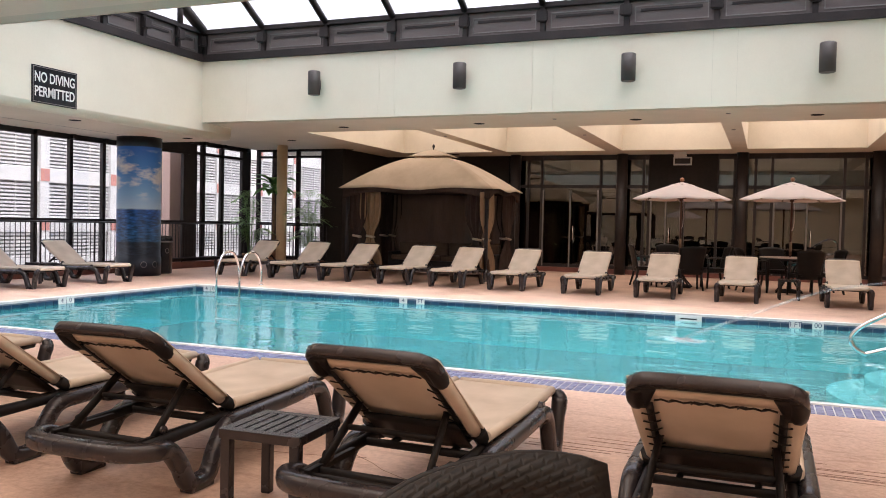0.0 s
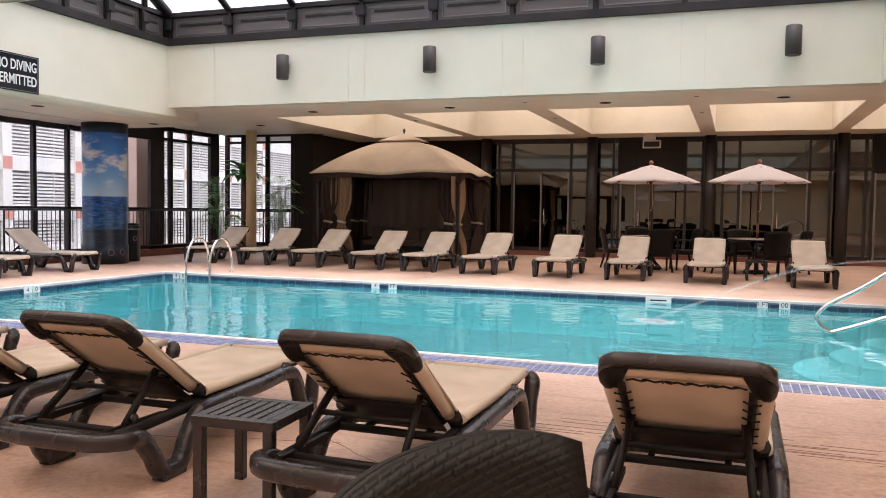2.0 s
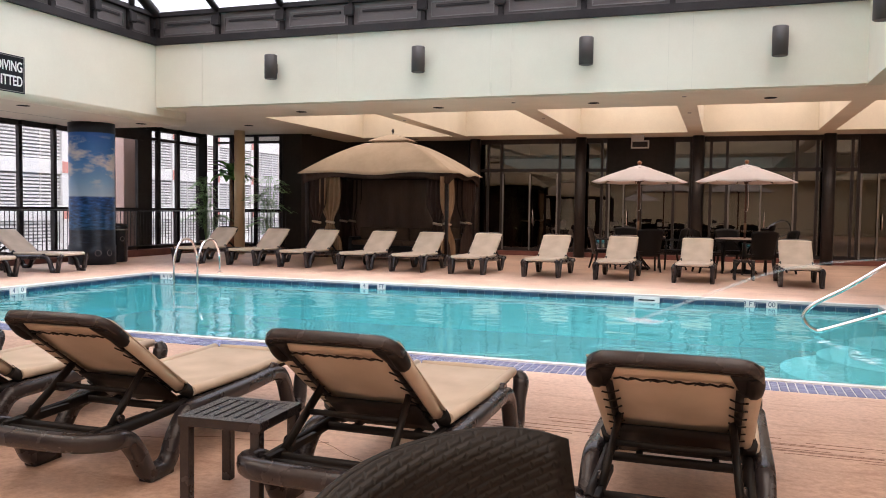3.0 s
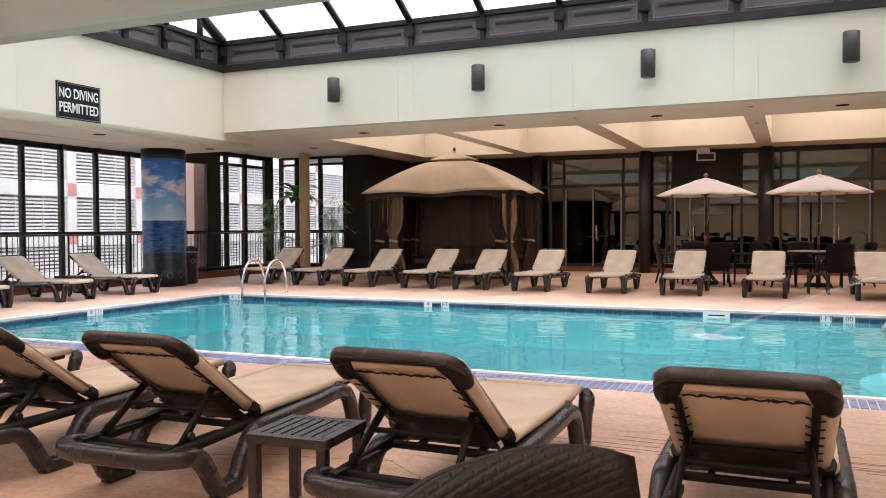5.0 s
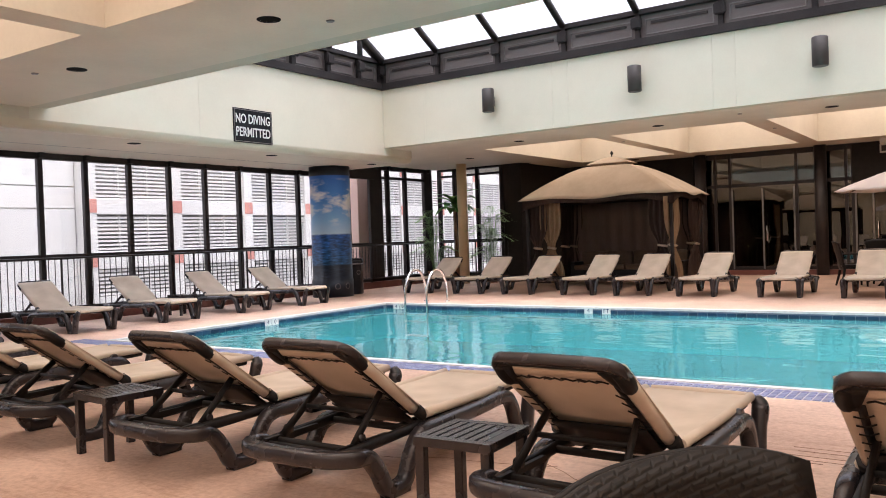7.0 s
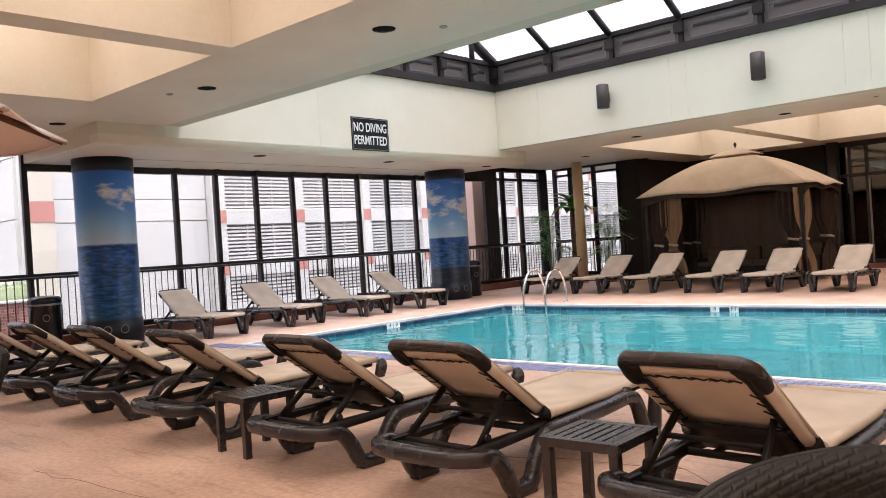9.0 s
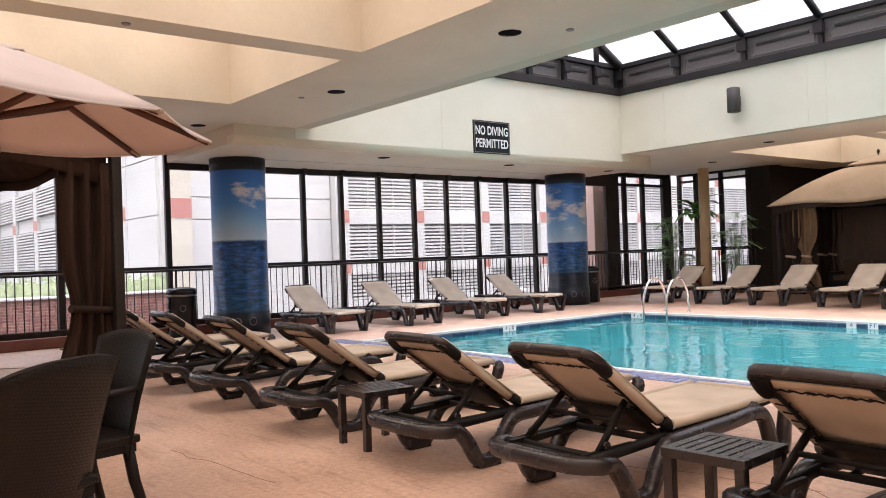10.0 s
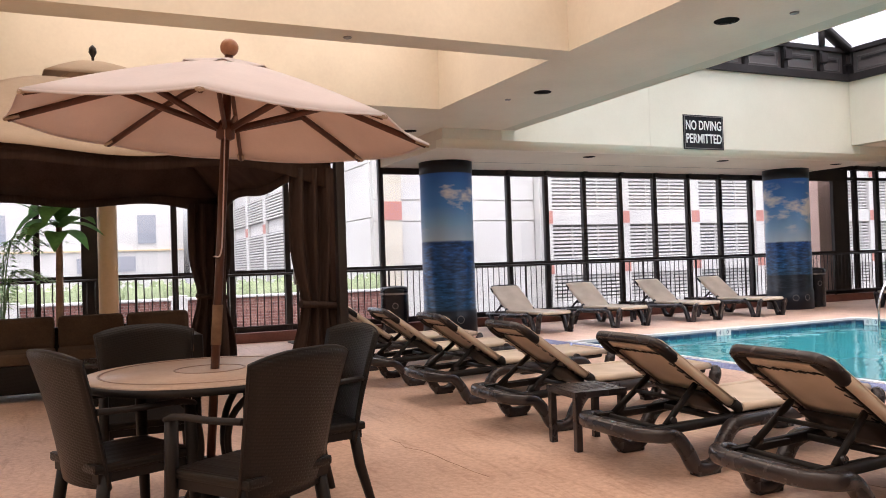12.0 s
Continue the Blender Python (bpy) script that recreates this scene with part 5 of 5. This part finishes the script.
# ---- curtained gazebos ----
def gazebo(w, d, label, lining="drape_tan", rise=0.0, cw=0.9, over=0.12):
    g = thing("gazebo", label, "gazebo", "curtained gazebos")
    zl, zr, zp = 2.08, 2.88, 3.05 + rise
    sx0, sy0 = w / 2, d / 2
    for sx in (-1, 1):
        for sy in (-1, 1):
            part("post", B(sx * (sx0 - 0.05) - 0.035, sx * (sx0 - 0.05) + 0.035, sy * (sy0 - 0.05) - 0.035, sy * (sy0 - 0.05) + 0.035, 0, 2.05, 0.004), M["dark_metal"], g)
    def roof(k, r0, r1, z0, z1, bow, wave=0.05):
        # side k of a four-sided bowed roof
        def fn(u, v):
            s = 2 * u - 1
            hx, hy = (sx0 + over), (sy0 + over)
            r = r0 + (r1 - r0) * v
            corner = (abs(s)) ** 2
            z = z0 + (z1 - z0) * (v ** 1.35) - bow * (1 - corner) * v * v * 0.6 + 0.0
            z += wave * math.sin(2 * math.pi * u) ** 2 * v * v
            if k == 0:
                return (s * hx * r, -hy * r, z)
            if k == 1:
                return (hx * r, s * hy * r, z)
            if k == 2:
                return (-s * hx * r, hy * r, z)
            return (-hx * r, -s * hy * r, z)
        return fn
    for k in range(4):
        part("canopy", sheet(bmesh.new(), roof(k, 0.24, 1.0, zr - 0.025, zl, 0.07), 20, 12, 0.005), M["canvas"], g)
        part("upper_canopy", sheet(bmesh.new(), roof(k, 0.0, 0.27, zp + 0.02, zr + 0.015, 0.0, 0.0), 8, 6, 0.005), M["canvas"], g)
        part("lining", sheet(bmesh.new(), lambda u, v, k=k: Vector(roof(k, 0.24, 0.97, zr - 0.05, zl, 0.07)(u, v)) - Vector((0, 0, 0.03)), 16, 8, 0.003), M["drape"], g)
        # dark scalloped valance under the edge
        def val(u, v, k=k):
            x, y, z = roof(k, 0.24, 1.0, zr - 0.025, zl, 0.07)(u, 1)
            s = abs(2 * u - 1)
            return (x * 0.955, y * 0.955, z + 0.01 - (0.10 + 0.16 * s ** 4) * v)
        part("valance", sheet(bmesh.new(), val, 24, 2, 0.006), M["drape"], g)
    part("finial", lathe(bmesh.new(), [(0.012, zp - 0.02), (0.012, zp + 0.05), (0.035, zp + 0.09), (0.03, zp + 0.13), (0.004, zp + 0.16)], 12), M["dark_metal"], g)
    rnd = random.Random(5)
    def curtain(x, y, ax, width, mat, name, lean):
        """A gathered drape hanging from its rod, tied in at waist height."""
        ph = rnd.uniform(0, 6)
        gather = 0.7 if rise == 0 else 0.4
        hw = width * 0.56 * (1 - gather) + 0.01
        def fn(u, v):
            z = 2.0 - 1.9 * v
            tie = 1 - gather * math.exp(-((v - 0.56) / 0.16) ** 2)
            s = (u - 0.5) * width * tie * (1 + 0.2 * v)
            f = 0.045 * math.sin(u * 26 + ph + 1.5 * v) * tie
            along = s + lean * (0.5 - abs(v - 0.56))
            return (x + along, y + f, z) if ax == 0 else (x + f, y + along, z)
        cu = part(name, sheet(bmesh.new(), fn, 40, 16, 0.004), mat, g)
        part("tie_band", T([(x - (hw if ax == 0 else 0), y - (hw if ax else 0), 0.95), (x + (hw if ax == 0 else 0), y + (hw if ax else 0), 0.92)], 0.058, 10, 0.5), M["canvas"] if rise == 0 else M["drape"], cu)
    for sx in (-1, 1):
        for sy in (-1, 1):
            cx, cyy = sx * (sx0 - 0.12), sy * (sy0 - 0.1)
            curtain(cx - sx * 0.18 * cw, cyy, 0, 0.6 * cw, M["drape"], "curtain", 0.0)
            if lining == "drape" or sy > 0 or sx > 0:
                curtain(cx, cyy - sy * 0.22 * cw, 1, cw, M[lining if sy < 0 else "drape"], "curtain", 0.0)
            else:
                curtain(cx - sx * 0.55 * cw, cyy + 0.06, 0, 0.6 * cw, M[lining], "curtain", 0.0)
    return g


gz = gazebo(3.62, 2.2, "tan canopied gazebo with dark brown tied curtains")
gz.matrix_basis = pose(-7.6, 18.3, 0)
part("back_curtain", sheet(bmesh.new(), lambda u, v: (-1.55 + 3.1 * u, 0.98 + 0.02 * math.sin(u * 60), 2.0 - 1.9 * v), 120, 4, 0.004), M["lit_taupe_cloth"], gz)
gz2 = gazebo(3.7, 3.2, "tan canopied gazebo with dark curtains beside the glass wall", "drape", 0.05, 0.46, -0.02)
gz2.matrix_basis = pose(-7.75, 0.12, 0, 0, 0, 5)

def sofa(label, n):
    s = thing("sofa", label, "sofa", "gazebo sofas")
    w = 0.68 * n
    part("base", B(-w / 2, w / 2, -0.35, 0.35, 0.08, 0.36, 0.02), M["weave"], s)
    part("back_panel", B(-w / 2, w / 2, 0.3, 0.4, 0.08, 0.68, 0.02), M["weave"], s)
    for k in range(n):
        x = -w / 2 + 0.68 * k
        part("seat_cushion", B(x + 0.01, x + 0.67, -0.36, 0.2, 0.36, 0.48, 0.035), M["sofa"], s)
        part("back_cushion", B(x + 0.015, x + 0.665, 0.16, 0.31, 0.46, 0.80, 0.05), M["sofa"], s)
    for k in (-1, 1):
        part("arm", B(k * w / 2 - 0.06, k * w / 2 + 0.06, -0.36, 0.36, 0.08, 0.56, 0.03), M["weave"], s)
    return s


s1 = sofa("taupe cushioned sofa inside the gazebo", 4)
s1.matrix_basis = pose(-7.4, 18.75, 0)
s2 = sofa("taupe cushioned sofa at the end of the gazebo", 4)
s2.matrix_basis = pose(-9.3, -0.25, 0, 0, 0, 90)
s3 = thing("coffee_table", "small dark woven coffee table", "table", m=pose(-8.5, 0.25, 0))
part("tabletop", B(-0.3, 0.3, -0.3, 0.3, 0.36, 0.40, 0.01), M["resin"], s3)
part("body", B(-0.27, 0.27, -0.27, 0.27, 0.0, 0.36, 0.01), M["weave"], s3)

# ---- wall fixtures ----
def speaker(x, y, z):
    ob = tagged(new("wall_speaker", mesh_of("wall_speaker", lathe(bmesh.new(), [(0.105, 0), (0.12, 0.012), (0.12, 0.45), (0.105, 0.46)], 28), M["speaker"])), "bronze half-round wall speaker on the bulkhead", "speaker", "wall speakers on the bulkhead")
    ob.location = (x, y, z)
    part("bracket", B(-0.03, 0.03, 0.1, 0.21, 0.13, 0.32, 0.01), M["dark_metal"], ob)
    return ob


for x in (-8.26, -5.24, -2.23, 0.78):
    speaker(x, BY1 - 0.205, 3.72)
o = speaker(0, 0, 0)
o.matrix_basis = pose(BX1 - 0.205, 11.6, 3.72, 0, 0, -90)

sign = thing("sign", "black no-diving sign with white lettering on the bulkhead", "sign", m=pose(BX0 + 0.012, 10.18, 3.395, 90, 0, 90))
part("board", B(-0.457, 0.457, -0.305, 0.305, -0.01, 0.008, 0.003), M["black_gloss"], sign)
bm = bmesh.new()
for x0, x1, y0, y1 in ((-0.44, 0.44, 0.278, 0.289), (-0.44, 0.44, -0.289, -0.278), (-0.44, -0.429, -0.278, 0.278), (0.429, 0.44, -0.278, 0.278)):
    box(bm, x0, x1, y0, y1, 0.008, 0.011)
part("border", bm, M["frame_grey"], sign)
w1 = words("NO DIVING", 0.205, (0, 0.115, 0.0095), (0, 0, 0), M["sign_white"], sign, thick=0.0015, bold=0.0035)
w2 = words("PERMITTED", 0.205, (0, -0.12, 0.0095), (0, 0, 0), M["sign_white"], sign, thick=0.0015, bold=0.0035)
for wd in (w1, w2):
    wd.scale = (0.81 / max(wd.dimensions.x, 0.01), 1.12, 1)

# recessed downlights
def downlight(x, y, z):
    ob = tagged(new("downlight", mesh_of("downlight", lathe(bmesh.new(), [(0.085, -0.004), (0.108, -0.006), (0.11, 0.002)], 24, cap=False), M["void_black"])), "dark recessed ceiling downlight, switched off", "downlight", "recessed downlights")
    ob.location = (x, y, z)
    # flat black disc stands in for the shade inside the lamp's recess
    part("hole_shade_disc", lathe(bmesh.new(), [(0.086, -0.003), (0.02, -0.0025)], 24), M["void_black"], ob)


for k in range(6):
    downlight(-11.5 + 3.06 * k, 15.3, ZS)
    downlight(-11.5 + 3.06 * k, 5.2 if k else 4.7, ZS)
for x, y in ((-11.16, 17.57), (-10.85, 20.05), (-8.4, 21.9)):
    downlight(x, y, ZS)
for y in (8.17, 11.23, 14.3):
    downlight(-11.72, y, ZL)
def sprinkler(x, y, z):
    ob = tagged(new("sprinkler", mesh_of("sprinkler", lathe(bmesh.new(), [(0.035, -0.012), (0.04, -0.004), (0.04, 0.001)], 14), M["frame_grey"])), "small flush ceiling sprinkler cap", "sprinkler", "ceiling sprinklers")
    ob.location = (x, y, z)


for x, y in ((-6.9, 17.3), (-3.75, 14.9), (-3.75, 17.6), (-0.68, 14.8), (-0.68, 17.2), (-8.95, 5.0), (-5.0, 5.6), (-6.9, 2.2)):
    sprinkler(x, y, ZS)
lampbox = thing("emergency_light", "white twin emergency light under the soffit", "emergency light", m=pose(-2.15, 21.9, ZS))
part("housing", B(-0.16, 0.16, -0.06, 0.06, -0.13, 0.0, 0.02), M["concrete_white"], lampbox)

# ---- pool fittings ----
ladder = thing("pool_ladder", "polished steel pool ladder rails", "pool ladder")
for x in (-9.6, -9.08):
    part("rail", T(smooth_line([(x, PY1 + 0.62, 0.0), (x, PY1 + 0.6, 0.35), (x, PY1 + 0.42, 0.62), (x, PY1 + 0.12, 0.60), (x, PY1 - 0.06, 0.3), (x, PY1 - 0.08, -0.1), (x, PY1 - 0.08, -0.9)], 6), 0.024, 10), M["steel"], ladder)
    part("flange", lathe(bmesh.new(), [(0.05, 0.0), (0.05, 0.012), (0.026, 0.02)], 16, x, PY1 + 0.62), M["steel"], ladder)
for z in (-0.35, -0.62):
    part("tread", B(-9.6, -9.08, PY1 - 0.14, PY1 - 0.03, z, z + 0.03, 0.008), M["white_tile"], ladder)
hr = thing("pool_handrail", "polished steel looped entry handrail", "handrail")
RY = 10.1
part("rail", T(smooth_line([(x, RY, z) for x, z in ((2.6, 0.0), (2.6, 0.72), (2.46, 0.98), (2.2, 0.99), (1.74, 0.716), (1.365, 0.453), (1.023, 0.244), (0.915, 0.115), (0.936, 0.013), (1.033, -0.055), (1.15, -0.039), (1.759, 0.188), (2.25, 0.37), (2.6, 0.5))], 7), 0.024, 10), M["steel"], hr)
part("flange", lathe(bmesh.new(), [(0.05, 0.0), (0.05, 0.012), (0.026, 0.02)], 16, 2.6, RY), M["steel"], hr)
skim = thing("skimmer", "white pool skimmer mouth in the tile band", "skimmer", m=pose(-1.05, PY1 - 0.006, -0.07))
part("plate", B(-0.19, 0.19, -0.012, 0.0, -0.045, 0.05, 0.004), M["white_tile"], skim)
part("slot", B(-0.12, 0.12, -0.015, -0.011, -0.012, 0.008), M["black_gloss"], skim)
def depth_mark(text, x, y, turn):
    o = thing("depth_marker", "white depth marker tile with dark characters", "depth marker", "depth marker tiles", pose(x, y, -0.058, 90, 0, turn))
    part("tile", B(-0.075, 0.075, -0.055, 0.055, -0.004, 0.006, 0.002), M["white_tile"], o)
    words(text, 0.10, (0, 0, 0.007), (0, 0, 0), M["marker_blue"], o, thick=0.001)


for tx, x in (("4", -9.88), ("0", -9.72), ("4", -5.76), ("FT", -5.44), ("3 FT", 0.42), ("00", 0.72)):
    depth_mark(tx, x, PY1 - 0.008, 0)
for tx, y in (("4", 9.5), ("0", 9.66)):
    depth_mark(tx, PX0 + 0.008, y, 90)

M["spray"] = bpy.data.materials.new("water_spray")
M["spray"].use_nodes = True
_t = M["spray"].node_tree
_tb, _mx = _t.nodes.new("ShaderNodeBsdfTransparent"), _t.nodes.new("ShaderNodeMixShader")
_t.nodes["Principled BSDF"].inputs["Base Color"].default_value = (0.9, 0.92, 0.93, 1)
_t.nodes["Principled BSDF"].inputs["Roughness"].default_value = 0.2
_mx.inputs[0].default_value = 0.1
_t.links.new(_tb.outputs[0], _mx.inputs[1]), _t.links.new(_t.nodes["Principled BSDF"].outputs[0], _mx.inputs[2]), _t.links.new(_mx.outputs[0], _t.nodes["Material Output"].inputs[0])
jet = thing("water_jet", "thin arching jet of water falling into the pool", "water jet")
jl = smooth_line([(3.6, 12.3, 0.68), (2.5, 11.87, 0.72), (1.28, 11.4, 0.645), (0.57, 11.12, 0.5), (-0.21, 10.82, 0.2), (-0.96, 10.52, -0.1)], 6)
part("stream", T(jl, [0.006 + 0.0006 * k for k in range(len(jl))], 8), M["spray"], jet)
# white blobs stand for foam and for the bright shimmer of light around it
rs = random.Random(12)
bm = bmesh.new()
for k in range(150):
    f = abs(rs.gauss(0, 0.4))
    q = (-1.0 + 0.55 * f + rs.gauss(0, 0.1), 10.52 - 0.3 * f + rs.gauss(0, 0.09), -0.1)
    r = rs.uniform(0.01, 0.04) * (1.1 - min(0.7, f))
    bmesh.ops.create_icosphere(bm, subdivisions=1, radius=1.0, matrix=Matrix.Translation(q) @ Matrix.Diagonal((r * 1.6, r, r * 0.35, 1)))
tagged(part("foam_and_shimmer", bm, M["spray"], jet, "white froth and bright shimmer where the jet lands"), kind="stuff")
nozzle = thing("water_spout", "slim steel water spout on the deck", "spout", m=pose(3.65, 12.95, 0))
part("riser", T(smooth_line([(0, 0, 0), (0, 0, 0.5), (0, -0.2, 0.66), (-0.05, -0.62, 0.665)], 5), 0.018, 8), M["steel"], nozzle)

# ---- plants ----
def blade(bm, root, yaw, length, width, rise, droop, rows=7):
    """A long arching leaf with a folded midrib."""
    c, s = math.cos(yaw), math.sin(yaw)
    prev = None
    for i in range(rows + 1):
        t = i / rows
        r, z = length * t * (1 - 0.25 * droop * t), rise * t - droop * length * t * t
        w = width * math.sin(math.pi * min(0.98, 0.08 + 0.92 * t)) * 0.5
        mid = Vector(root) + Vector((c * r, s * r, z))
        row = [bm.verts.new(mid + Vector((-s * w, c * w, 0.18 * w))), bm.verts.new(mid), bm.verts.new(mid + Vector((s * w, -c * w, 0.18 * w)))]
        if prev:
            for k in (0, 1):
                bm.faces.new((prev[k], prev[k + 1], row[k + 1], row[k])).smooth = True
        prev = row


def banana(x, y, h, seed, label):
    r = random.Random(seed)
    p = thing("banana_plant", label, "potted plant", "potted plants", pose(x, y, 0))
    part("pot", lathe(bmesh.new(), [(0.16, 0), (0.22, 0.34), (0.25, 0.36), (0.25, 0.42), (0.22, 0.42), (0.21, 0.36)], 24), M["terracotta"], p)
    part("trunk", T(smooth_line([(0, 0, 0.3), (0.02, 0.01, h * 0.5), (-0.02, 0.02, h)], 5), [0.06 - 0.002 * k for k in range(11)], 10), M["trunk"], p)
    for k in range(17):
        bm = bmesh.new()
        blade(bm, (-0.02, 0.02, h - 0.12 + 0.02 * k), 2.4 * k + r.uniform(-0.3, 0.3), r.uniform(0.6, 0.9), r.uniform(0.24, 0.34), r.uniform(0.1, 0.8), r.uniform(0.4, 0.9))
        part("leaf", bm, M["leaf"], p)


def palm(x, y, h, seed, label):
    r = random.Random(seed)
    p = thing("potted_palm", label, "potted plant", "potted plants", pose(x, y, 0))
    part("pot", lathe(bmesh.new(), [(0.15, 0), (0.19, 0.28), (0.21, 0.3), (0.21, 0.34), (0.18, 0.34)], 24), M["terracotta"], p)
    for k in range(22):
        bm = bmesh.new()
        yaw = r.uniform(0, 6.28)
        ln, top = r.uniform(0.35, 0.8), h * r.uniform(0.4, 1.0)
        pts = [Vector((0.05 * math.cos(yaw), 0.05 * math.sin(yaw), 0.3)), Vector((0.12 * math.cos(yaw), 0.12 * math.sin(yaw), top * 0.7)), Vector((0.4 * ln * math.cos(yaw), 0.4 * ln * math.sin(yaw), top)), Vector((ln * math.cos(yaw), ln * math.sin(yaw), top - 0.25 * ln))]
        line = smooth_line(pts, 6)
        tube(bm, line, 0.006, 4)
        for i, q in enumerate([line[5 + j // 2] if j % 2 == 0 else (line[5 + j // 2] + line[min(6 + j // 2, len(line) - 1)]) / 2 for j in range(2 * (len(line) - 5))]):
            for sd in (-1, 1):
                a = yaw + sd * r.uniform(0.7, 1.2)
                n = r.uniform(0.15, 0.27)
                e = q + Vector((math.cos(a) * n, math.sin(a) * n, -0.1 * n))
                w = Vector((-math.sin(a), math.cos(a), 0)) * 0.018
                mid = (q + e) / 2 + Vector((0, 0, 0.02))
                bm.faces.new([bm.verts.new(z) for z in (q, mid + w, e, mid - w)])
        part("frond", bm, M["leaf_pale"], p)


banana(-12.66, 19.05, 2.1, 3, "banana plant with broad green leaves in a clay pot")
palm(-13.2, 18.75, 2.05, 4, "feathery potted palm beside the glass wall")
palm(-11.5, 19.1, 2.1, 6, "feathery potted palm beside the slim column")
banana(-12.6, -0.25, 1.95, 7, "banana plant with broad leaves behind the gazebo")
palm(-12.3, -1.0, 1.9, 10, "feathery potted palm behind the gazebo")
palm(-5.75, FY + 0.75, 2.0, 12, "feathery potted palm inside the lobby glass")
stand = thing("towel_stand", "slim black floor stand beside the glass wall", "stand", m=pose(-13.15, 3.3, 0))
part("base", B(-0.16, 0.16, -0.16, 0.16, 0, 0.02, 0.005), M["dark_metal"], stand)
part("upright", T([(0, 0, 0), (0, 0, 1.3)], 0.02, 8), M["dark_metal"], stand)
part("holder", B(-0.05, 0.05, -0.06, 0.06, 0.95, 1.32, 0.02), M["frame_grey"], stand)

# ---- waterline tiles, piece by piece ----
band = structure("tile_band_bed", box(box(bmesh.new(), PX0, PX1, PY1 - 0.004, PY1, -0.22, -0.03), PX0, PX0 + 0.004, PY0, PY1 - 0.01, -0.22, -0.03), M["tile_joint"], "dark joint bed behind the waterline tiles")
tile = mesh_of("tile", B(0.004, 0.144, -0.006, 0.0, 0.0, 0.115, 0.002), M["water_tile"])
n = int((PX1 - PX0) / 0.148)
for i in range(n):
    o = new("tile", tile)
    o.location, o.parent = (PX0 + 0.02 + 0.148 * i, PY1 - 0.004, -0.165), band
for i in range(int((PY1 - PY0) / 0.148)):
    o = new("tile", tile)
    o.matrix_basis = pose(PX0 + 0.004, PY0 + 0.02 + 0.148 * i, -0.165, 0, 0, 90)
    o.parent = band
